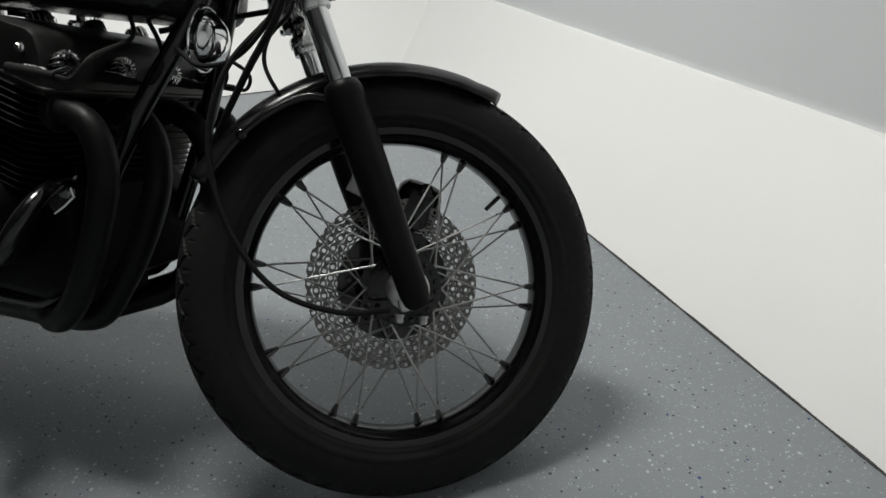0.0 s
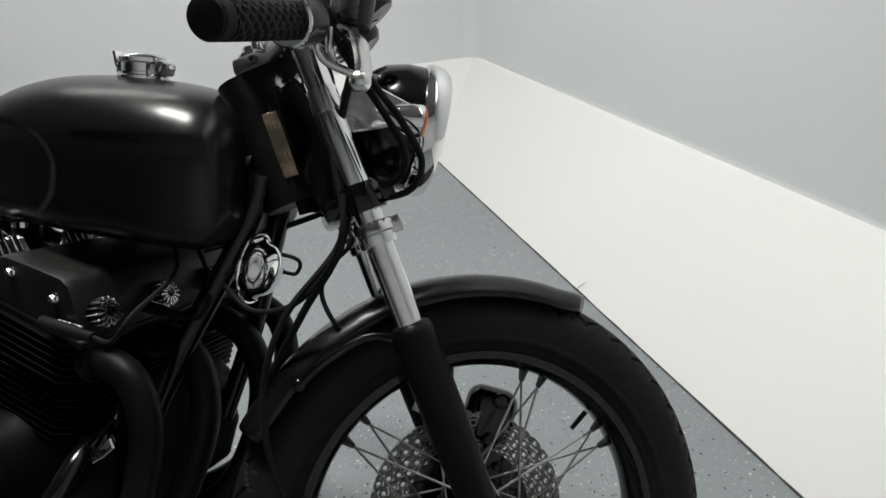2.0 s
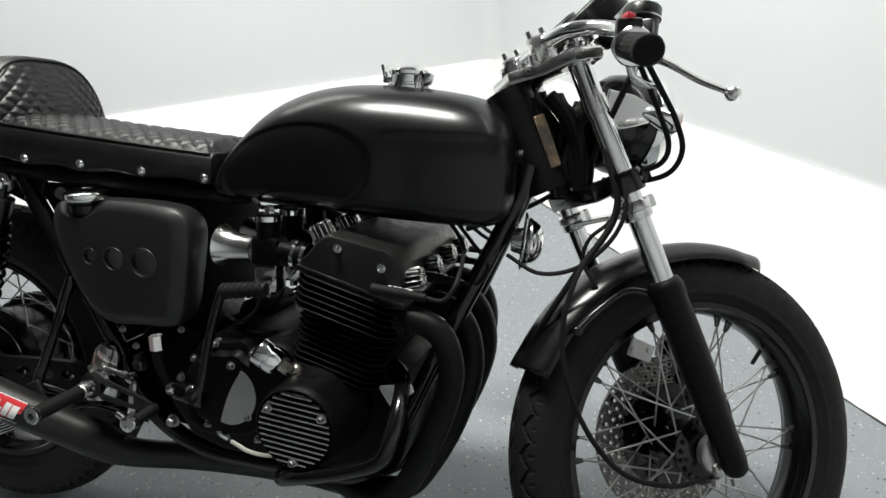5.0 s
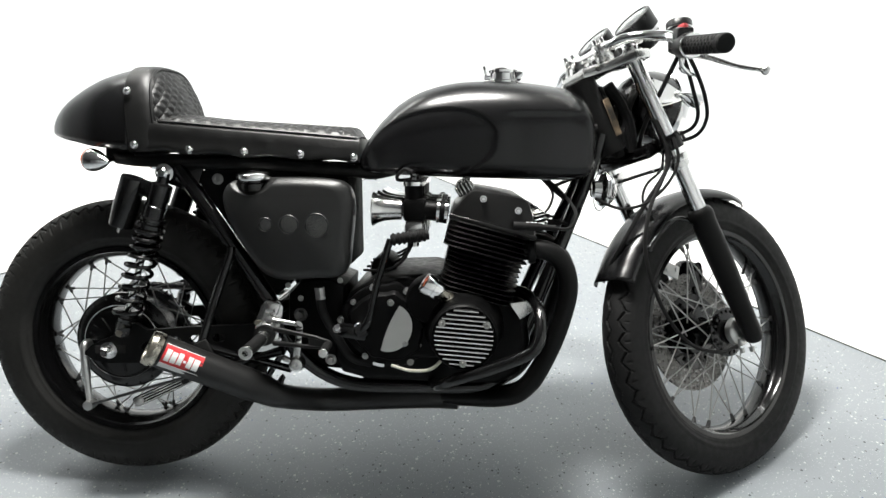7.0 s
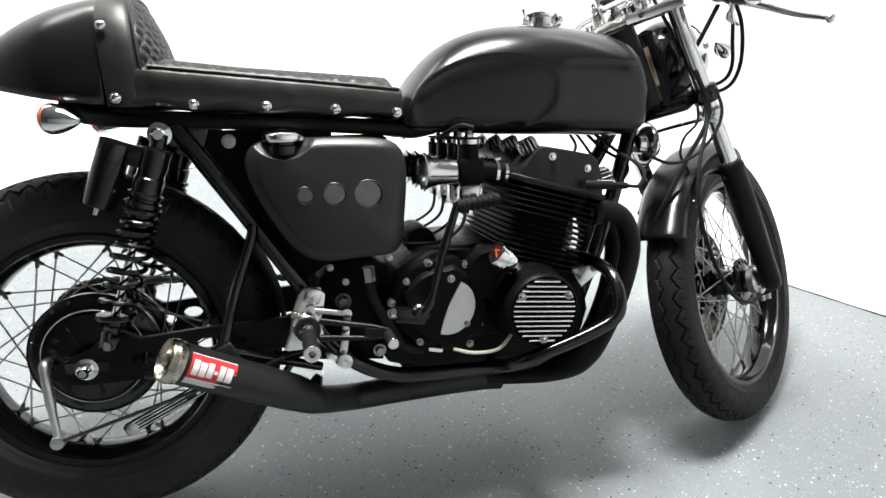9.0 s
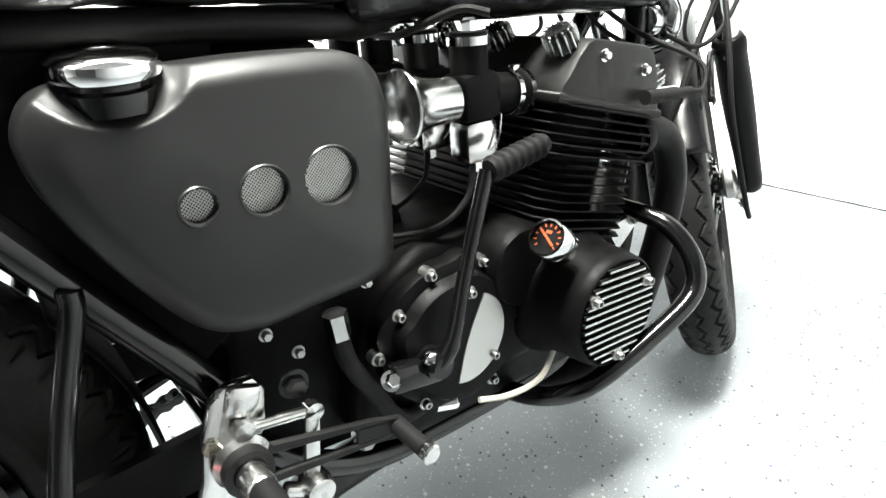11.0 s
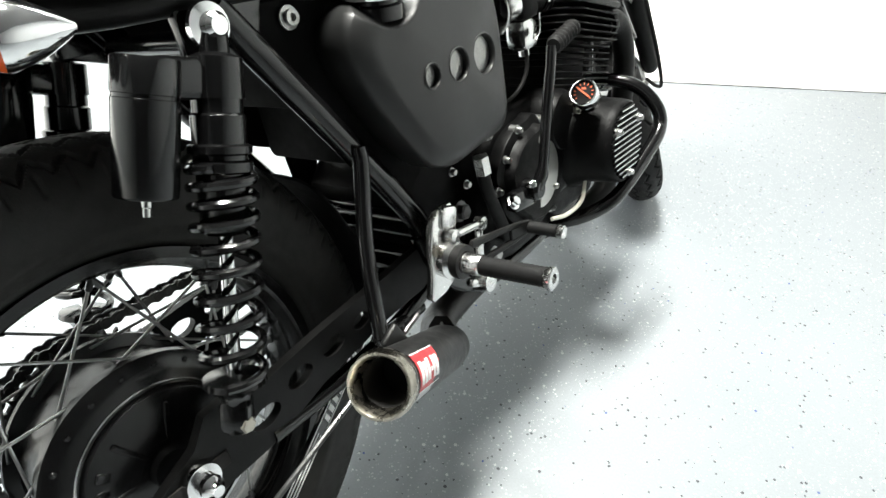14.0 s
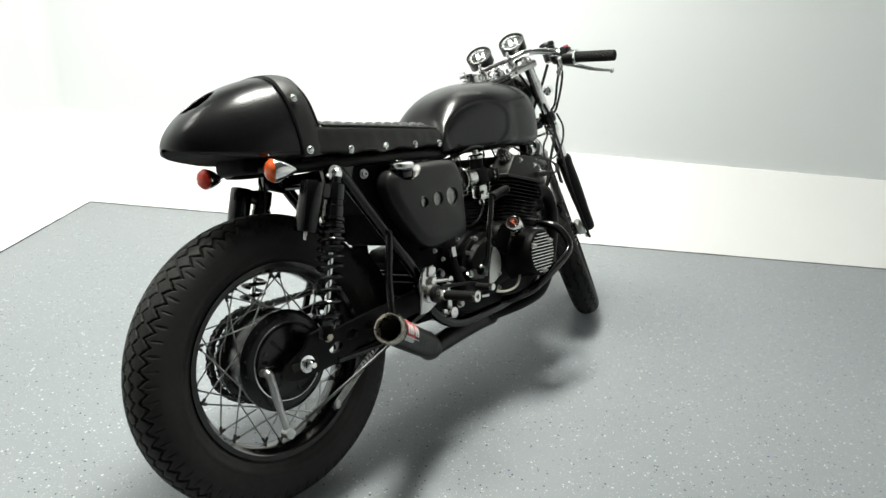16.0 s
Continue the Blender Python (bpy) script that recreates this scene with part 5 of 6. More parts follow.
def cover_y(k):
    """How far out the cover's skin lies, k from its rim (1) to its middle (0)."""
    return -0.188 + 0.014 * k ** 2 + (0.012 * max(0.0, (k - 0.8) / 0.2) ** 2)


b = bm_new()
rows = []
for k, y in ((0.9, -0.095), (0.985, -0.118), (1.0, -0.14), (0.995, -0.152)):
    rows.append([V((CEN.x + (p.x - CEN.x) * k, y - 0.014 * max(0.0, (0.66 - p.y) / 0.17), CEN.y + (p.y - CEN.y) * k)) for p in OUT2])
for k in [0.985, 0.97, 0.955, 0.94, 0.92] + [0.9 - 0.0145 * i for i in range(61)]:
    ring = []
    for p in OUT2:
        x, z = CEN.x + (p.x - CEN.x) * k, CEN.y + (p.y - CEN.y) * k
        y = cover_y(k)
        y -= 0.01 * max(0.0, (0.66 - z) / 0.17)
        # hollow round the filler neck
        hd = math.hypot((x - 0.364) / 0.055, (z - 0.715) / 0.05)
        y += 0.03 * max(0.0, 1 - hd) ** 0.7
        ring.append(V((x, y, z)))
    rows.append(ring)
vs = grid(b, rows, False, True)
b.faces.new(vs[0])
b.faces.new(vs[-1])
cut = [f for f in b.faces if any(math.hypot(f.calc_center_median().x - hx, f.calc_center_median().z - hz) < hr for hx, hz, hr in HOLES) and f.calc_center_median().y < -0.16]
bmesh.ops.delete(b, geom=cut, context="FACES")
cover = part("oil_tank", b, EGGSHELL, bike, "satin black oil tank with three mesh windows", sharp=60)
for x, z, r in HOLES:
    k = max(abs(x - CEN.x) / 0.13, abs(z - CEN.y) / 0.1)
    y = cover_y(min(1, k)) - 0.01 * (0.66 - z) / 0.17 - 0.0008
    b = bm_new()
    lathe(b, [(r + 0.0026, -0.0014), (r + 0.0014, 0.0), (r + 0.0002, -0.0006), (r - 0.0006, -0.0025), (r - 0.0006, -0.012)], to((x, y, z), (0, -1, 0)), 40, caps=False)
    rimr = part("window_edge", b, EGGSHELL, cover)
    b = bm_new()
    lathe(b, [(r, 0), (0, 0)], to((x, y + 0.0105, z), (0, -1, 0)), 36)
    part("window_back", b, DARKSTEEL, rimr)
    b = bm_new()
    step = 0.0021
    n = int(r / step)
    for i in range(-n, n + 1):
        h = math.sqrt(max(0.0, r * r - (i * step) ** 2))
        if h < 0.002:
            continue
        for ang in (45, -45):
            c, s2 = math.cos(radians(ang)), math.sin(radians(ang))
            p0 = V((x + i * step * c - h * s2, y + 0.009, z + i * step * s2 + h * c))
            p1 = V((x + i * step * c + h * s2, y + 0.009, z + i * step * s2 - h * c))
            tube(b, [p0, p1], 0.00042, 4, caps=False)
    part("wire_mesh", b, SCREEN, cover, "silver wire mesh")
b = bm_new()
NECK = to((0.364, -0.15, 0.676), (0.0, -0.12, 1))
lathe(b, [(0.031, 0.0), (0.031, 0.014), (0.027, 0.016), (0.027, 0.022), (0, 0.022)], NECK, 32)
part("filler_neck", b, GLOSS, cover)
b = bm_new()
lathe(b, [(0.03, 0.02), (0.0345, 0.022), (0.036, 0.026), (0.035, 0.033), (0.03, 0.036), (0.012, 0.038), (0.01, 0.0365), (0, 0.0365)], NECK, 40)
part("filler_cap", b, CHROME, cover, "round chrome oil filler cap")
b = bm_new()
lathe(b, [(0.012, 0), (0.012, 0.026), (0.0, 0.026)], to((0.497, -0.163, 0.468), (0.1, 0, -1)), 6)
part("hose_nut", b, ALLOY, cover, "bright hexagonal hose nut")
b = bm_new()
tube(b, smooth([(0.498, -0.163, 0.445), (0.505, -0.163, 0.41), (0.53, -0.158, 0.36), (0.56, -0.15, 0.31), (0.6, -0.13, 0.29)], 6), 0.0095, 12)
part("oil_hose", b, GRIP, bike, "black rubber oil hose")
for x, y, z in ((0.431, -0.163, 0.472), (0.457, -0.163, 0.444), (0.54, -0.15, 0.48)):
    b = bm_new()
    hexbolt(b, to((x, y, z), (0, -1, 0)), 0.0046, 0.007)
    part("bolt", b, STEEL, cover)
b = bm_new()
box(b, 0.2, 0.19, 0.2, pose(0.455, 0.0, 0.6), 0.012)
box(b, 0.18, 0.15, 0.05, pose(0.36, 0.0, 0.69), 0.01)
part("battery_box", b, MATTE, bike)

# ---- footrest set ----
b = bm_new()
plate(b, [(0.372, 0.43), (0.386, 0.441), (0.412, 0.44), (0.42, 0.425), (0.416, 0.398), (0.408, 0.375), (0.414, 0.355), (0.408, 0.338), (0.372, 0.326), (0.346, 0.326), (0.342, 0.332), (0.352, 0.36), (0.36, 0.4)], 0.012, Matrix.Translation((0, -0.163, 0)) @ Matrix.Rotation(radians(90), 4, "X"), 0.004, 2)
lathe(b, [(0.026, 0), (0.026, 0.012), (0.02, 0.018), (0, 0.018)], to((0.385, -0.168, 0.372), (0, -1, 0)), 24)
box(b, 0.03, 0.014, 0.03, pose(0.398, -0.17, 0.425, 0, 20, 0), 0.006)
rearset = part("footrest_plate", b, ALLOY, bike, "polished alloy footrest plate")
b = bm_new()
capbolt(b, to((0.365, -0.169, 0.392), (0, -1, 0)), 0.0075, 0.005)
part("bolt", b, BRASS, rearset)
b = bm_new()
lathe(b, [(0.0, 0.0), (0.014, 0.0), (0.014, 0.03), (0.0115, 0.034), (0.0, 0.034)], to((0.385, -0.19, 0.37), (0.02, -1, 0.01)), 24)
peg = part("footrest", b, ALLOY, rearset, "alloy footrest with ribbed black sleeve")
b = bm_new()
lathe(b, [(0.0105, 0.03)] + [(0.0128 if k % 2 else 0.0118, 0.031 + 0.0033 * k) for k in range(28)] + [(0.0105, 0.125)], to((0.385, -0.19, 0.37), (0.02, -1, 0.01)), 24)
part("footrest_sleeve", b, GRIP, peg)
b = bm_new()
lathe(b, [(0.006, 0.122), (0.0125, 0.122), (0.0135, 0.124), (0.0135, 0.13), (0.0125, 0.131), (0.006, 0.131)], to((0.385, -0.19, 0.37), (0.02, -1, 0.01)), 24, closed=True)
lathe(b, [(0.006, 0.125), (0, 0.125)], to((0.385, -0.19, 0.37), (0.02, -1, 0.01)), 24)
part("footrest_end", b, ALLOY, peg)
b = bm_new()
lathe(b, [(0.015, -0.006), (0.022, -0.006), (0.0225, 0.0), (0.022, 0.006), (0.015, 0.006)], to((0.385, -0.192, 0.371), (0, -1, 0)), 28, closed=True)
PED = to((0.462, -0.203, 0.364), (-0.14, -1, 0), (1, -0.14, -0.1))
for lo in (((-0.062, 0.01), (-0.058, 0.021), (0.035, 0.014), (0.062, 0.009), (0.062, 0.004), (0.035, 0.007)), ((-0.062, -0.01), (0.035, -0.007), (0.062, -0.004), (0.062, -0.009), (0.035, -0.014), (-0.058, -0.021)), ((0.02, -0.009), (0.066, -0.007), (0.07, 0.0), (0.066, 0.007), (0.02, 0.009))):
    plate(b, lo, 0.006, PED, 0.0015)
pedal = part("foot_pedal", b, GRAPHITE, bike, "dark grey slotted foot pedal")
b = bm_new()
mm = to((0.522, -0.205, 0.356), (0.03, -1, -0.02))
lathe(b, [(0.0, 0)] + [(0.0092 if k % 2 else 0.0084, 0.003 * k) for k in range(18)] + [(0.0, 0.053)], mm, 20)
part("toe_peg", b, GRIP, pedal)
b = bm_new()
lathe(b, [(0.0092, 0.0525), (0.0095, 0.054), (0.0095, 0.06), (0.008, 0.0615), (0, 0.0615)], mm, 20)
part("toe_peg_end", b, ALLOY, pedal)
b = bm_new()
tube(b, [(0.392, -0.178, 0.402), (0.455, -0.178, 0.39)], 0.0055, 10)
for p in ((0.392, -0.178, 0.402), (0.455, -0.178, 0.39)):
    lathe(b, [(0.009, -0.006), (0.009, 0.006), (0, 0.007)], to(p, (0, -1, 0)), 16)
box(b, 0.016, 0.01, 0.085, pose(0.45, -0.172, 0.345, 0, 8, 0), 0.004)
lathe(b, [(0.016, -0.012), (0.017, 0.0), (0.014, 0.012), (0.007, 0.014), (0, 0.012)], to((0.447, -0.176, 0.303), (0, -1, 0)), 22)
box(b, 0.028, 0.014, 0.012, pose(0.428, -0.174, 0.31, 0, 30, 0), 0.004)
part("brake_link", b, ALLOY, bike, "bright alloy brake linkage")
b = bm_new()
hexbolt(b, to((0.515, -0.15, 0.305), (0, -1, 0)), 0.009, 0.012)
part("engine_bolt", b, STEEL, bike)
b = bm_new()
hexbolt(b, to((0.452, -0.15, 0.405), (0, -1, 0)), 0.011, 0.012)
part("engine_bolt", b, DARKSTEEL, bike)
# brake arm, rod and torque stay of the rear drum
b = bm_new()
tube(b, smooth([(-0.064, -0.074, 0.318), (-0.064, -0.098, 0.314), (-0.06, -0.104, 0.25), (-0.054, -0.109, 0.182)], 5), [0.0095] * 6 + [0.0085] * 5 + [0.007] * 5, 12)
lathe(b, [(0.011, -0.012), (0.012, 0), (0.011, 0.012), (0, 0.013)], to((-0.054, -0.109, 0.182), (0, -1, 0)), 18)
part("brake_arm", b, CAST, bike, "polished rear brake arm")
b = bm_new()
tube(b, [(-0.054, -0.116, 0.182), (0.08, -0.124, 0.224), (0.34, -0.14, 0.305)], 0.0035, 8)
part("brake_rod", b, DARKSTEEL, bike)
b = bm_new()
stay = to((0.172, -0.104, 0.241), (0.2, -1, 0), (0.93, -0.13, 0.37))
plate(b, [(-0.125, -0.008), (-0.118, -0.012), (0.14, -0.011), (0.146, 0), (0.14, 0.011), (-0.118, 0.012), (-0.125, 0.008)], 0.006, stay, 0.0015)
ts = part("torque_stay", b, GLOSS, bike, "black brake torque stay with white stripes")
b = bm_new()
for dy in (-0.0085, -0.003, 0.003, 0.0085):
    box(b, 0.1, 0.0016, 0.0008, stay @ pose(-0.062, dy, 0.0034), 0)
for k in range(8):
    box(b, 0.007, 0.012, 0.0008, stay @ pose(0.01 + 0.0125 * k, 0, 0.0034), 0)
for dy in (-0.009, 0.009):
    box(b, 0.15, 0.0014, 0.0008, stay @ pose(0.06, dy, 0.0034), 0)
part("white_stripes", b, WHITE_BAR, ts)
b = bm_new()
lathe(b, [(0.01, 0), (0.01, 0.006), (0.006, 0.008), (0, 0.008)], stay @ pose(-0.112, 0, 0.002), 16)
part("bolt", b, STEEL, ts)

# ---- engine ----
b = bm_new()
case = [(0.515, 0.3), (0.535, 0.268), (0.6, 0.25), (0.88, 0.242), (0.93, 0.27), (0.95, 0.34), (0.935, 0.43), (0.905, 0.452), (0.74, 0.49), (0.62, 0.487), (0.555, 0.45), (0.525, 0.38)]
plate(b, case, 0.27, Matrix.Rotation(radians(90), 4, "X"), 0.018, 3)
plate(b, [(0.56, 0.26), (0.9, 0.255), (0.9, 0.225), (0.87, 0.21), (0.6, 0.212), (0.57, 0.23)], 0.14, Matrix.Rotation(radians(90), 4, "X"), 0.01, 2)
lathe(b, [(0.03, 0.0), (0.03, 0.11), (0.026, 0.116), (0, 0.116)], to((0.62, 0.06, 0.487), (0, -1, 0)), 24)
plate(b, [(0.405, 0.275), (0.53, 0.262), (0.54, 0.46), (0.5, 0.475), (0.44, 0.47), (0.41, 0.44)], 0.2, Matrix.Rotation(radians(90), 4, "X"), 0.015, 2)
engine = part("crankcase", b, WRINKLE, bike, "black air-cooled four-cylinder engine case")
# clutch cover
CL = to((0.645, -0.135, 0.384), (0, -1, 0), (1, 0, 0))
b = bm_new()
edge = []
for k in range(72):
    a = 2 * math.pi * k / 72
    lobe = 0.007 * max(0.0, math.cos(4.5 * a) - 0.6) / 0.4
    edge.append((0.085 + lobe + 0.018 * max(0.0, math.cos(a - 2.9)) ** 2 + 0.01 * max(0.0, math.cos(a + 1.05)) ** 2, a))
rows = []
for kk, h in ((1.0, 0.0), (1.0, 0.016), (0.985, 0.02), (0.93, 0.022), (0.84, 0.0225), (0.8, 0.033), (0.77, 0.0365), (0.7, 0.037), (0.3, 0.037), (0.01, 0.037)):
    rows.append([CL @ V((r * kk * math.cos(a), r * kk * math.sin(a), h)) for r, a in edge])
vs = grid(b, rows, False, True)
b.faces.new(vs[0])
b.faces.new(vs[-1])
clutch = part("clutch_cover", b, WRINKLE, engine, "black clutch cover ringed with bolts")
b = bm_new()
win = [(-0.005 * math.sin(math.pi * k / 8), -0.053 + 0.106 * k / 8) for k in range(9)]
win += [(0.047 * math.sin(math.pi * k / 22), 0.053 * math.cos(math.pi * k / 22)) for k in range(1, 22)]
plate(b, win, 0.002, CL @ pose(0.0025, -0.0025, 0.0375, 0, 0, -23), 0.0006)
part("screen_window", b, SCREEN, clutch, "silver screen window")
b = bm_new()
capbolt(b, Matrix(), 0.005, 0.007)
lathe(b, [(0.0075, -0.012), (0.0075, 0.0), (0.005, 0.0005)], Matrix(), 14)
cb = mesh_of(b, "bolt", STEEL)
for a, r, h in ((30, 0.079, 0.022), (63, 0.082, 0.022), (113, 0.088, 0.022), (147, 0.091, 0.022), (174, 0.106, 0.022), (232, 0.087, 0.022), (298, 0.093, 0.022), (326, 0.077, 0.022), (85, 0.053, 0.037), (313, 0.049, 0.037)):
    part("bolt", cb, None, clutch, m=CL @ pose(r * math.cos(radians(a)), r * math.sin(radians(a)), h))
# alternator cover with polished ribs
AL = to((0.804, -0.13, 0.382), (0, -1, 0), (1, 0, 0))
b = bm_new()
lathe(b, [(0.086, 0.0), (0.085, 0.03), (0.08, 0.04), (0.072, 0.06), (0.0695, 0.1), (0.0675, 0.112), (0.064, 0.1155), (0.062, 0.1125), (0, 0.1125)], AL, 56)
altc = part("alternator_cover", b, WRINKLE, engine, "round black end cover with polished ribs")
for k in range(-6, 7):
    z = k * 0.0092
    half = math.sqrt(max(0.0, 0.0615 ** 2 - z * z)) - 0.0012
    if half < 0.008:
        continue
    b = bm_new()
    box(b, 2 * half, 0.0062, 0.006, AL @ Matrix.Rotation(radians(-5), 4, "Z") @ pose(0, z, 0.1145), 0.0015, 1)
    rib = part("rib", b, WRINKLE, altc)
    b = bm_new()
    box(b, 2 * half - 0.002, 0.0026, 0.0008, AL @ Matrix.Rotation(radians(-5), 4, "Z") @ pose(0, z, 0.1178), 0)
    part("rib_edge", b, ALLOY, rib)
for a in (92, 215, 330):
    part("bolt", cb, None, altc, m=AL @ pose(0.053 * math.cos(radians(a)), -0.053 * math.sin(radians(a)), 0.119))
b = bm_new()
lathe(b, [(0.05, 0), (0.05, 0.05), (0.045, 0.06), (0, 0.06)], to((0.73, -0.115, 0.44), (0.0, -1, 0.0)), 30)
box(b, 0.12, 0.03, 0.1, pose(0.735, -0.145, 0.36), 0.02, 3)
part("starter_cover", b, WRINKLE, engine)
# oil gauge
GD = V((-0.8, -0.16, 0.58)).normalized()
mm = to((0.752, -0.205, 0.468), GD, (0, 0, 1))
b = bm_new()
mm = mm @ Matrix.Scale(1.12, 4)
lathe(b, [(0.0, -0.004), (0.016, -0.004), (0.0185, 0.0), (0.0185, 0.012), (0.0172, 0.013), (0.0172, 0.015), (0.0192, 0.016), (0.0195, 0.03), (0.0185, 0.032), (0.0165, 0.032), (0.016, 0.029), (0, 0.029)], mm, 36)
ogauge = part("oil_gauge", b, CHROME, engine, "small chrome oil gauge with red needle")
b = bm_new()
lathe(b, [(0.016, 0.0293), (0, 0.0293)], mm, 30)
part("dial", b, GRIP, ogauge)
b = bm_new()
for k in range(11):
    a = radians(-130 + 26 * k)
    box(b, 0.003, 0.0012, 0.0004, mm @ Matrix.Rotation(a, 4, "Z") @ pose(0.0125, 0, 0.0298), 0)
box(b, 0.003, 0.006, 0.0004, mm @ pose(0.006, 0, 0.0298), 0)
part("dial_marks", b, ORANGE_PRINT, ogauge)
b = bm_new()
box(b, 0.022, 0.0022, 0.0006, mm @ Matrix.Rotation(radians(52), 4, "Z") @ pose(0.001, 0, 0.0305), 0)
part("needle", b, ORANGE_PRINT, ogauge)
b = bm_new()
lathe(b, [(0.012, 0), (0.012, 0.02), (0.008, 0.024), (0.008, 0.034)], to((0.769, -0.186, 0.45), GD), 6)
bmesh.ops.create_uvsphere(b, u_segments=16, v_segments=10, radius=0.015, matrix=Matrix.Translation((0.772, -0.178, 0.446)))
part("gauge_fitting", b, BRASS, ogauge, "brass fitting")

# cylinders and head, canted forward
CANT = 15.0
CY = pose(0.862, 0, 0.598, 0, CANT, 0)
b = bm_new()
box(b, 0.118, 0.28, 0.2, CY @ pose(0.002, 0, -0.1), 0.02)
block = part("cylinder_block", b, WRINKLE, engine, "black finned cylinder block")


def fin(sx, sy, t):
    b = bm_new()
    plate(b, [(-sx, -sy + 0.02), (-sx + 0.02, -sy), (sx - 0.02, -sy), (sx, -sy + 0.02), (sx, sy - 0.02), (sx - 0.02, sy), (-sx + 0.02, sy), (-sx, sy - 0.02)], t, Matrix(), 0.0008)
    return mesh_of(b, "fin", WRINKLE)


fin_head, fin_cyl = fin(0.09, 0.188, 0.0026), fin(0.08, 0.178, 0.0026)
for k in range(6):
    part("fin", fin_head, None, block, m=CY @ pose(0.002, 0, -0.006 - 0.0105 * k))
for k in range(9):
    part("fin", fin_cyl, None, block, m=CY @ pose(0.006, 0, -0.07 - 0.0105 * k))
# cam cover
b = bm_new()
rows = []
prof = [(-0.088, 0.0), (-0.088, 0.012), (-0.08, 0.024), (-0.07, 0.046), (-0.06, 0.061), (-0.05, 0.066), (0.0, 0.0705), (0.046, 0.0735), (0.06, 0.068), (0.076, 0.044), (0.088, 0.016), (0.092, 0.0)]
for s, k in ((-0.18, 0.9), (-0.178, 0.97), (-0.171, 1.0), (-0.06, 1.0), (0.06, 1.0), (0.171, 1.0), (0.178, 0.97), (0.18, 0.9)):
    rows.append([CY @ V((x * k, s, z * (k if z > 0.013 else 1))) for x, z in prof])
vs = grid(b, rows, False, False)
b.faces.new(vs[0])
b.faces.new(vs[-1][::-1])
plate(b, [(-0.091, -0.181), (0.094, -0.181), (0.094, 0.181), (-0.091, 0.181)], 0.012, CY @ pose(0, 0, 0.0), 0.004, 2)
head = part("cam_cover", b, GRAPHITE, engine, "charcoal painted cam cover", sharp=45)
for x, z in ((0.043, 0.046), (-0.032, 0.051)):
    b = bm_new()
    hexbolt(b, CY @ to((x, -0.18, z), (0, -1, 0)), 0.0052, 0.007)
    part("bolt", b, CHROME, head)
b = bm_new()
lathe(b, [(0.0, 0.0), (0.0155, 0.0), (0.0155, 0.02), (0.013, 0.024), (0.006, 0.0245), (0, 0.0235)], Matrix(), 30)
cap_core = mesh_of(b, "tappet_cap", GLOSS)
b = bm_new()
for k in range(14):
    a = 2 * math.pi * k / 14
    box(b, 0.0045, 0.0022, 0.021, Matrix.Rotation(a, 4, "Z") @ pose(0.017, 0, 0.011), 0.0006, 1)
    box(b, 0.01, 0.0018, 0.0016, Matrix.Rotation(a, 4, "Z") @ pose(0.0115, 0, 0.0243), 0)
cap_ribs = mesh_of(b, "cap_ribs", ALLOY)
for y in (-0.152, -0.052, 0.052, 0.152):
    for x, z, dx, dz in ((0.082, 0.034, 0.86, 0.5), (-0.066, 0.052, -0.7, 0.72)):
        mm = CY @ to((x, y, z), (dx, 0, dz))
        c = part("tappet_cap", cap_core, None, head, "ribbed round tappet cap", m=mm)
        part("cap_ribs", cap_ribs, None, c)
for y in (-0.182, -0.075, 0.075, 0.182):
    b = bm_new()
    mm = to((0.905 if abs(y) > 0.1 else 0.93, y * 1.05, 0.602), (0.985, -0.03 if y < 0 else 0.03, -0.06), (0, 0, 1))
    lathe(b, [(0.0, 0.0), (0.0085, 0.0), (0.0085, 0.055), (0.0065, 0.06), (0.0065, 0.085), (0, 0.085)], mm, 18)
    plug = part("plug_cap", b, GRIP, engine, "black spark plug cap")
    b = bm_new()
    for k, hh in enumerate((0.028, 0.036, 0.044, 0.056)):
        box(b, 0.006 if k < 3 else 0.003, 0.002, 0.005 if k < 3 else 0.012, mm @ Matrix.Rotation(radians(60), 4, "Z") @ pose(0.0, -0.0082, hh), 0)
    part("print_bar", b, WHITE_BAR, plug)
    b = bm_new()
    e = mm @ V((0, 0, 0.083))
    tube(b, smooth([e, e + V((0.03, 0, 0.0)), e + V((0.045, y * -0.1, 0.03)), V((1.02, y * 0.5, 0.66)), V((0.98, y * 0.3, 0.7))], 6), 0.0035, 8)
    part("plug_lead", b, GRIP, plug)

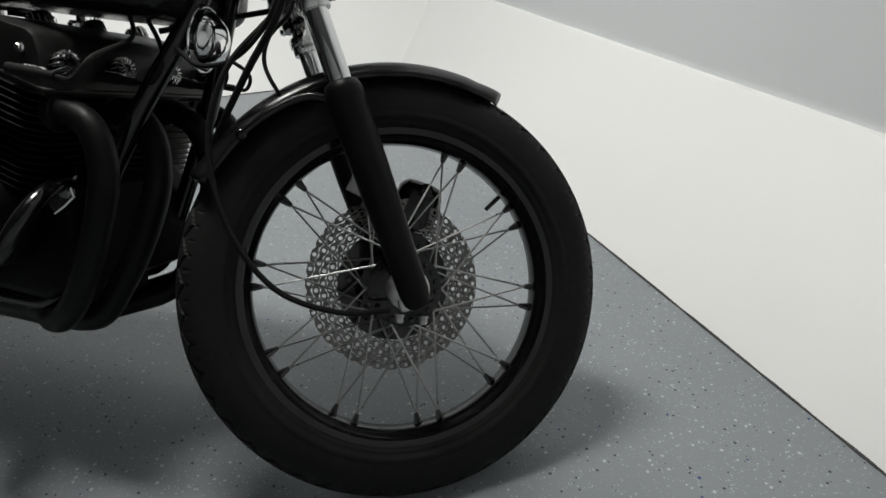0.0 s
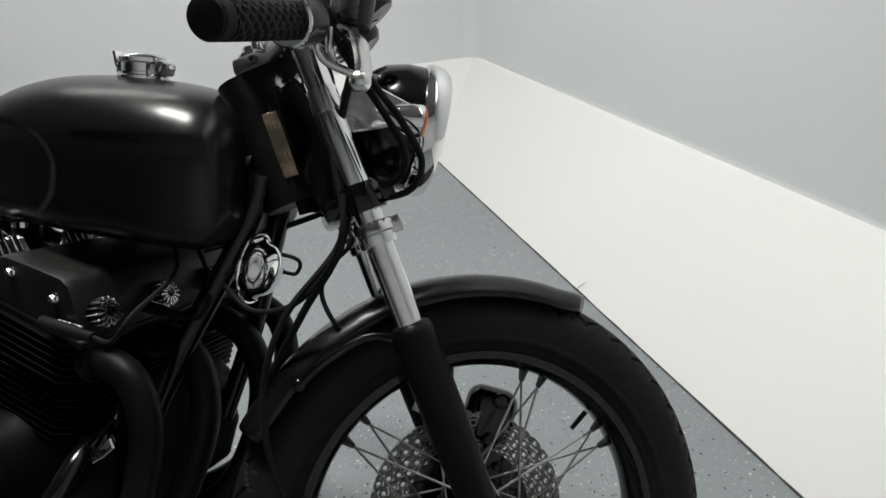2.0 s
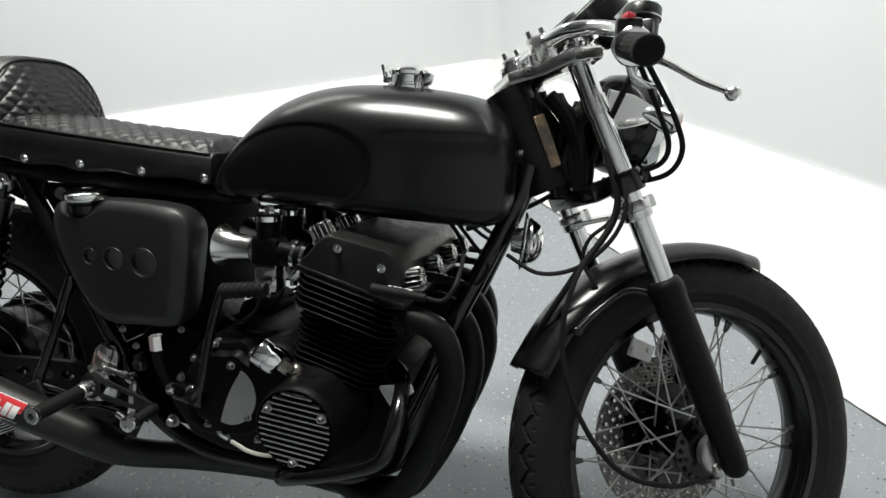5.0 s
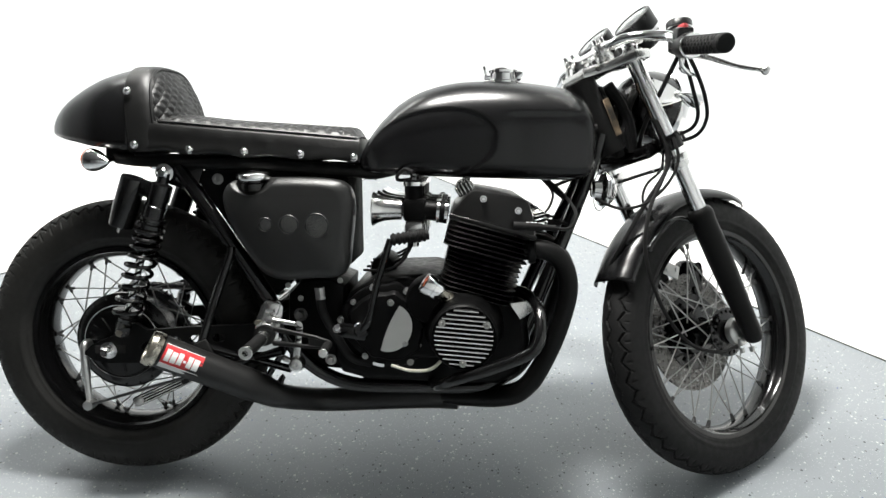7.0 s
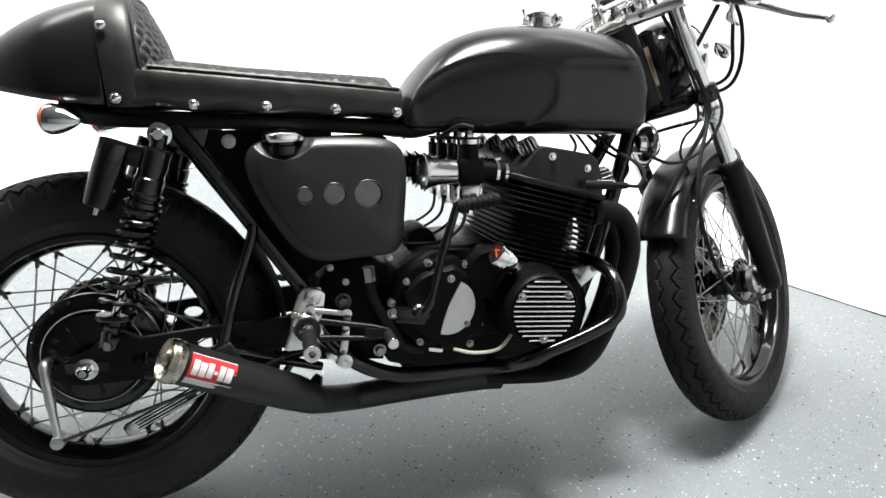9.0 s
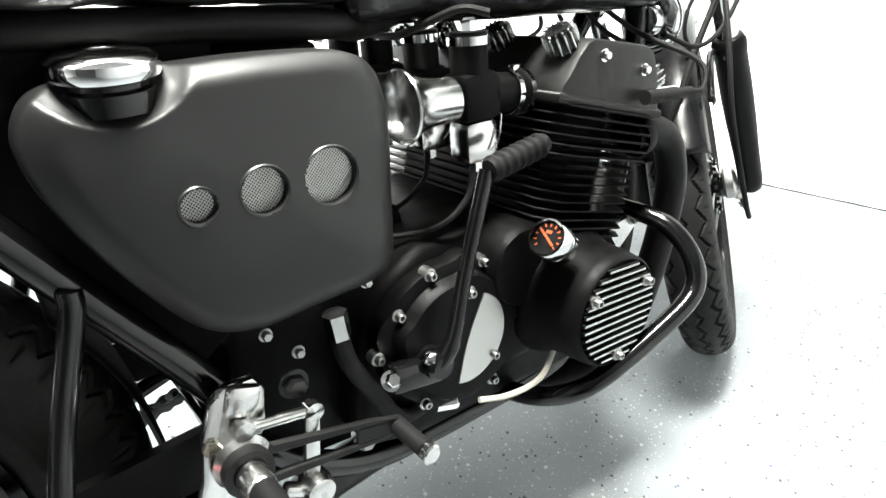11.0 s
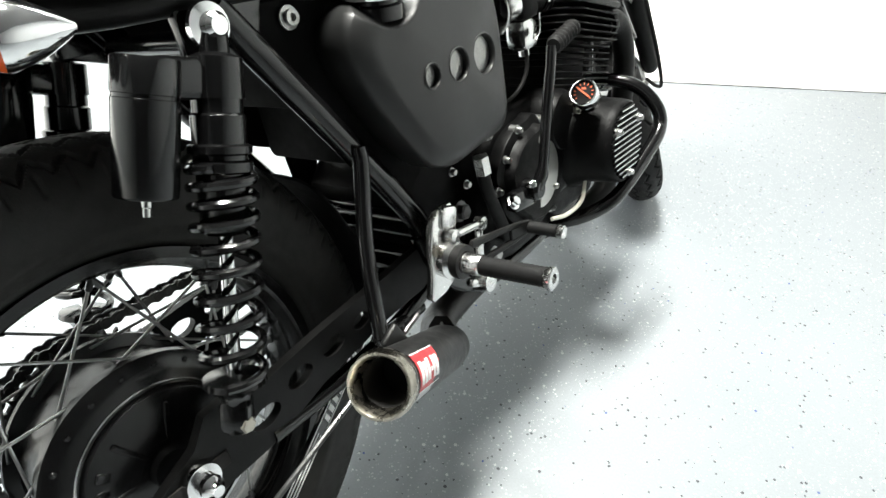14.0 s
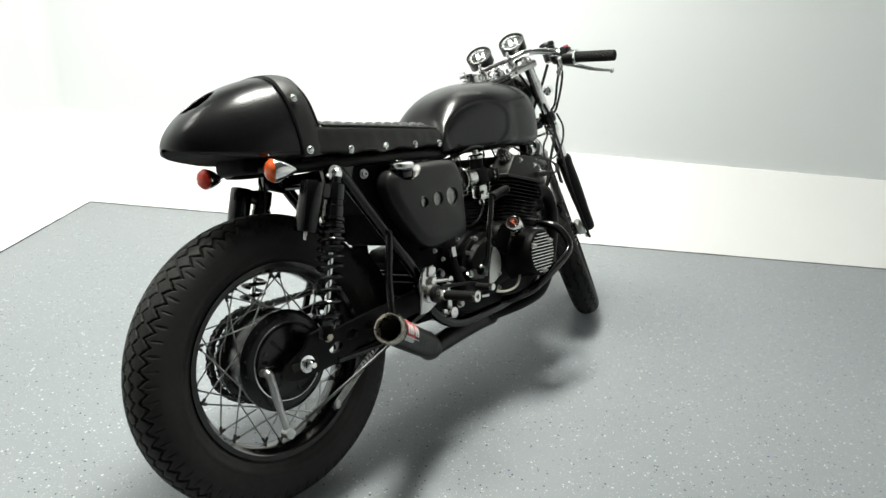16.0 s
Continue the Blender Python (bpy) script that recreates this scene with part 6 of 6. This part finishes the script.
# carburettors
def carburettor(y):
    ax = pose(0.0, y, 0.0)
    b = bm_new()
    box(b, 0.05, 0.044, 0.05, ax @ pose(0.7, 0, 0.63), 0.01, 2)
    lathe(b, [(0.0, 0), (0.0195, 0), (0.0195, 0.055), (0.0, 0.056)], ax @ pose(0.698, 0, 0.638), 26)
    lathe(b, [(0.0, 0.0), (0.021, 0.0), (0.021, 0.028), (0.0235, 0.03), (0.0235, 0.05), (0.0, 0.05)], ax @ to((0.72, 0, 0.629), (1, 0, -0.1)), 26)
    body = part("carburettor", b, WRINKLE, bike, "carburettor with a bright open bellmouth")
    b = bm_new()
    prof = [(0.0355, 0.0), (0.0365, 0.002), (0.035, 0.004), (0.029, 0.014), (0.0245, 0.03), (0.022, 0.052), (0.022, 0.062), (0.0195, 0.062), (0.0195, 0.05), (0.022, 0.03), (0.0265, 0.014), (0.033, 0.002)]
    lathe(b, prof, ax @ to((0.61, 0, 0.632), (1, 0, -0.03)), 40, closed=True)
    part("bellmouth", b, ALLOY, body, "bright flared bellmouth")
    b = bm_new()
    lathe(b, [(0.0205, 0.044), (0.0225, 0.045), (0.0225, 0.053), (0.0205, 0.054)], ax @ pose(0.698, 0, 0.636), 28, closed=True)
    lathe(b, [(0.009, 0.05), (0.009, 0.066), (0.006, 0.07), (0, 0.07)], ax @ pose(0.7, 0, 0.636), 6)
    part("slide_cap", b, CHROME, body)
    b = bm_new()
    box(b, 0.044, 0.036, 0.046, ax @ pose(0.7, 0, 0.584), 0.009, 2)
    lathe(b, [(0.008, 0.0), (0.008, 0.01), (0.0, 0.011)], ax @ pose(0.7, 0, 0.561, 180, 0, 0), 6)
    tube(b, smooth([ax @ V((0.722, -0.02, 0.61)), ax @ V((0.716, -0.022, 0.585)), ax @ V((0.706, -0.02, 0.574))], 4), 0.0012, 6)
    part("float_bowl", b, ALLOY, body, "polished alloy float bowl")
    b = bm_new()
    for h in (0.03, 0.047):
        lathe(b, [(0.0232, h - 0.003), (0.0248, h - 0.003), (0.0248, h + 0.003), (0.0232, h + 0.003)], ax @ to((0.72, 0, 0.629), (1, 0, -0.1)), 28, closed=True)
    box(b, 0.012, 0.008, 0.007, ax @ pose(0.752, -0.01, 0.652), 0.002)
    part("hose_clamp", b, CHROME, body)
    b = bm_new()
    tube(b, smooth([ax @ V((0.69, -0.01, 0.575)), ax @ V((0.68, -0.012, 0.53)), ax @ V((0.64, 0.0, 0.5)), V((0.58, y * 0.6, 0.49))], 6), 0.0032, 8)
    part("overflow_pipe", b, GRIP, body)


for y in (-0.128, -0.046, 0.046, 0.128):
    carburettor(y)
b = bm_new()
tube(b, smooth([(0.7, -0.16, 0.71), (0.68, -0.14, 0.715), (0.66, -0.1, 0.7), (0.66, -0.05, 0.69), (0.68, 0.05, 0.69)], 6), 0.004, 8)
part("fuel_line", b, GRIP, bike)

# kick starter
b = bm_new()
lathe(b, [(0.016, 0), (0.016, 0.03), (0.012, 0.034), (0, 0.034)], to((0.59, -0.165, 0.382), (0, -1, 0)), 22)
tube(b, smooth([(0.59, -0.19, 0.382), (0.607, -0.195, 0.41), (0.625, -0.198, 0.48), (0.645, -0.2, 0.545), (0.655, -0.2, 0.575)], 6), [0.01] * 6 + [0.0078] * 12 + [0.0075] * 7, 14)
box(b, 0.06, 0.02, 0.03, pose(0.57, -0.175, 0.375, 0, 10, 0), 0.005)
kick = part("kick_starter", b, GLOSS, bike, "black folding kick starter lever")
b = bm_new()
mm = to((0.652, -0.203, 0.574), (0.985, 0.06, 0.13))
lathe(b, [(0.0, 0.004), (0.01, 0.004)] + [(0.0132 if k % 4 in (1, 2) else 0.0105, 0.006 + 0.0026 * k) for k in range(29)] + [(0.01, 0.082), (0.0, 0.083)], mm, 22)
part("kick_grip", b, GRIP, kick, "ribbed rubber kick pedal")
b = bm_new()
dome(b, to((0.584, -0.187, 0.392), (0, -0.3, 1)), 0.011, 0.008)
part("kick_bolt", b, CHROME, kick)
b = bm_new()
hexbolt(b, to((0.538, -0.18, 0.382), (0, -0.8, 0.6)), 0.008, 0.01)
part("kick_bolt", b, CHROME, kick)

# engine guard tube and bracket
b = bm_new()
tube(b, smooth([(0.91, -0.105, 0.452), (0.94, -0.14, 0.448), (0.957, -0.2, 0.432), (0.957, -0.24, 0.395), (0.942, -0.252, 0.358), (0.88, -0.247, 0.326), (0.8, -0.236, 0.296), (0.765, -0.215, 0.276), (0.745, -0.17, 0.256), (0.735, -0.12, 0.246)], 8), 0.0125, 16)
part("engine_guard", b, GLOSS, bike, "gloss black tubular engine guard")
b = bm_new()
plate(b, [(-0.04, 0.012), (0.02, 0.02), (0.026, 0.006), (0.006, -0.012), (-0.014, -0.026), (-0.026, -0.008)], 0.006, Matrix.Translation((0.938, -0.148, 0.42)) @ Matrix.Rotation(radians(90), 4, "X"), 0.002)
br = part("guard_bracket", b, ALLOY, bike, "small bright bracket")
part("bolt", cb, None, br, m=to((0.948, -0.152, 0.43), (0, -1, 0)))
b = bm_new()
tube(b, smooth([(0.65, -0.178, 0.302), (0.69, -0.185, 0.293), (0.735, -0.19, 0.298), (0.765, -0.185, 0.325)], 6), 0.0035, 8)
part("wire_sleeve", b, CREAM, bike, "cream coloured wire sleeve")
b = bm_new()
lathe(b, [(0.008, 0.0), (0.008, 0.022), (0.006, 0.026), (0.0, 0.026)], to((0.61, -0.15, 0.3), (0.9, -0.3, -0.1)), 6)
part("drain_plug", b, CHROME, engine)

# horn
HM = to((1.117, -0.045, 0.666), (0.985, 0.14, -0.08), (0, 0, 1)) @ Matrix.Scale(0.92, 4)
b = bm_new()
lathe(b, [(0.0, -0.03), (0.02, -0.028), (0.024, -0.012), (0.038, -0.008), (0.0425, -0.002), (0.0435, 0.002), (0.041, 0.004), (0.0385, 0.009), (0.033, 0.017), (0.024, 0.023), (0.012, 0.0265), (0.0, 0.027)], HM, 44)
hornp = part("horn", b, CHROME, bike, "round chrome horn")
b = bm_new()
tube(b, [(1.1, -0.04, 0.67), (1.088, -0.03, 0.7), (1.08, -0.03, 0.74)], 0.006, 10)
part("horn_bracket", b, GLOSS, hornp)
b = bm_new()
tube(b, [HM @ V((0.05 * math.cos(2 * math.pi * k / 40), 0.05 * math.sin(2 * math.pi * k / 40), -0.008)) for k in range(40)], 0.0018, 8, closed=True)
part("horn_ring", b, CHROME, hornp)

# ---- exhausts ----
# four header pipes gather in one collector, which swings out to a short silencer
OUTER = [(0.93, 0.152, 0.545), (0.965, 0.153, 0.548), (1.002, 0.154, 0.532), (1.021, 0.155, 0.495), (1.023, 0.155, 0.445), (1.0, 0.154, 0.36), (0.965, 0.15, 0.28), (0.942, 0.146, 0.246)]
INNER = [(0.93, 0.052, 0.545), (0.972, 0.052, 0.55), (1.012, 0.055, 0.53), (1.034, 0.06, 0.49), (1.038, 0.068, 0.43), (1.012, 0.078, 0.34), (0.97, 0.084, 0.256)]
for pts in (
        [(x, -y, z) for x, y, z in OUTER] + [(0.914, -0.137, 0.222), (0.868, -0.112, 0.205), (0.82, -0.075, 0.192), (0.76, -0.045, 0.186)],
        [(x, -y, z) for x, y, z in INNER] + [(0.938, -0.082, 0.217), (0.888, -0.066, 0.195), (0.83, -0.045, 0.18), (0.76, -0.03, 0.178)],
        [(x, y, z) for x, y, z in INNER] + [(0.938, 0.07, 0.217), (0.888, 0.045, 0.194), (0.83, 0.01, 0.176), (0.76, -0.012, 0.174)],
        [(x, y, z) for x, y, z in OUTER] + [(0.914, 0.13, 0.22), (0.868, 0.09, 0.198), (0.82, 0.04, 0.18), (0.76, 0.0, 0.176)]):
    b = bm_new()
    tube(b, smooth(pts, 7), 0.0205, 20)
    lathe(b, [(0.021, -0.004), (0.027, -0.004), (0.028, 0.0), (0.027, 0.01), (0.021, 0.012)], to((pts[0][0] + 0.012, pts[0][1], pts[0][2]), (1, 0, 0.1)), 26, closed=True)
    part("header_pipe", b, EXHAUST, bike, "black exhaust header pipe", sharp=50)
b = bm_new()
pts = [(0.79, -0.03, 0.18), (0.74, -0.026, 0.178), (0.66, -0.024, 0.174), (0.58, -0.024, 0.169), (0.51, -0.032, 0.168), (0.466, -0.052, 0.175), (0.436, -0.085, 0.19), (0.41, -0.118, 0.206), (0.386, -0.143, 0.222), (0.355, -0.158, 0.243), (0.31, -0.176, 0.269), (0.24, -0.207, 0.311), (0.18, -0.233, 0.348)]
sp = smooth(pts, 6)
n = len(sp)
tube(b, sp, [interp(i / (n - 1), [0, 0.1, 0.3, 0.5, 0.62, 0.7, 0.76, 1], [0.034, 0.031, 0.028, 0.0265, 0.0265, 0.03, 0.0335, 0.034]) for i in range(n)], 28, caps=False)
box(b, 0.03, 0.008, 0.04, pose(0.25, -0.183, 0.335, 0, -25, 0), 0.003)
muffler = part("silencer", b, MUFFLER, bike, "short black silencer with a bright burnt end", sharp=50)
b = bm_new()
holed_plate(b, [(-0.02, -0.026), (0.02, -0.026), (0.019, 0.004), (0.009, 0.018), (-0.009, 0.018), (-0.019, 0.004)], [(0.0, 0.002, 0.003, 0.008)], 0.005, to((0.394, -0.128, 0.243), (-0.8, -0.35, 0.5), (0.4, -0.9, 0)))
part("silencer_tab", b, MUFFLER, muffler, "black mounting tab with a slot")
MD = (V(pts[-1]) - V(pts[-3])).normalized()
MM = to(pts[-1], MD, (0, 0, 1))
b = bm_new()
lathe(b, [(0.0345, 0.002), (0.0355, 0.003), (0.0355, 0.01), (0.0368, 0.012), (0.0368, 0.016), (0.0355, 0.018), (0.0355, 0.023), (0.034, 0.0255), (0.0315, 0.0258), (0.029, 0.022), (0.0265, 0.006), (0.0265, 0.002)], MM, 44, closed=True)
part("silencer_end", b, BRASS, muffler, "burnt polished end ring")
b = bm_new()
lathe(b, [(0.0266, 0.004), (0.026, -0.06), (0.0, -0.065)], MM, 32, caps=False)
part("silencer_bore", b, SOOT, muffler)
b = bm_new()
tube(b, [(0.243, -0.166, 0.339), (0.33, -0.121, 0.296), (0.407, -0.081, 0.259)], 0.009, 12)
part("hanger_brace", b, GLOSS, bike, "black tube bracing the silencer hanger")
b = bm_new()
tube(b, smooth([(0.41, -0.04, 0.345), (0.373, -0.028, 0.282), (0.335, -0.013, 0.224), (0.315, -0.008, 0.195)], 5), 0.0075, 10)
part("stand_leg", b, GLOSS, bike, "black folded stand leg")


# maker's sticker wrapped on the outer side
def wrap(u, w, lift):
    """u metres along from the end ring, w radians round from straight out."""
    out = (MM.inverted().to_3x3() @ V((0.0, -1, 0.36))).normalized()
    a0 = math.atan2(out.y, out.x)
    r = 0.0345 - 0.0016 * u / 0.1 + lift
    return MM @ V((r * math.cos(a0 - w), r * math.sin(a0 - w), -u))

def patch(name, u0, u1, w0, w1, lift, mat, parent, label="", slant=0.0):
    b = bm_new()
    rows = [[wrap(u0 + (u1 - u0) * i / 6 + slant * (w0 + (w1 - w0) * j / 10), w0 + (w1 - w0) * j / 10, lift) for j in range(11)] for i in range(7)]
    grid(b, rows)
    return part(name, b, mat, parent, label)

sticker = patch("sticker", 0.004, 0.084, -0.72, 0.5, 0.0006, RED_BAR, muffler, "red and white maker's sticker")
patch("sticker_band", 0.004, 0.084, 0.5, 0.82, 0.0006, SILVER_PRINT, sticker)
for w0, w1 in ((-0.73, -0.69), (0.47, 0.51)):
    patch("sticker_border", 0.004, 0.084, w0, w1, 0.0009, WHITE_BAR, sticker)
for k, (u0, u1) in enumerate(((0.009, 0.019), (0.021, 0.032), (0.034, 0.044), (0.046, 0.052), (0.054, 0.064), (0.066, 0.078))):
    w0, w1 = ((-0.42, 0.3), (-0.36, 0.3), (-0.42, 0.28), (-0.1, 0.05), (-0.42, 0.28), (-0.4, 0.3))[k]
    patch("print_block", u0, u1, w0, w1, 0.0011, WHITE_BAR, sticker)
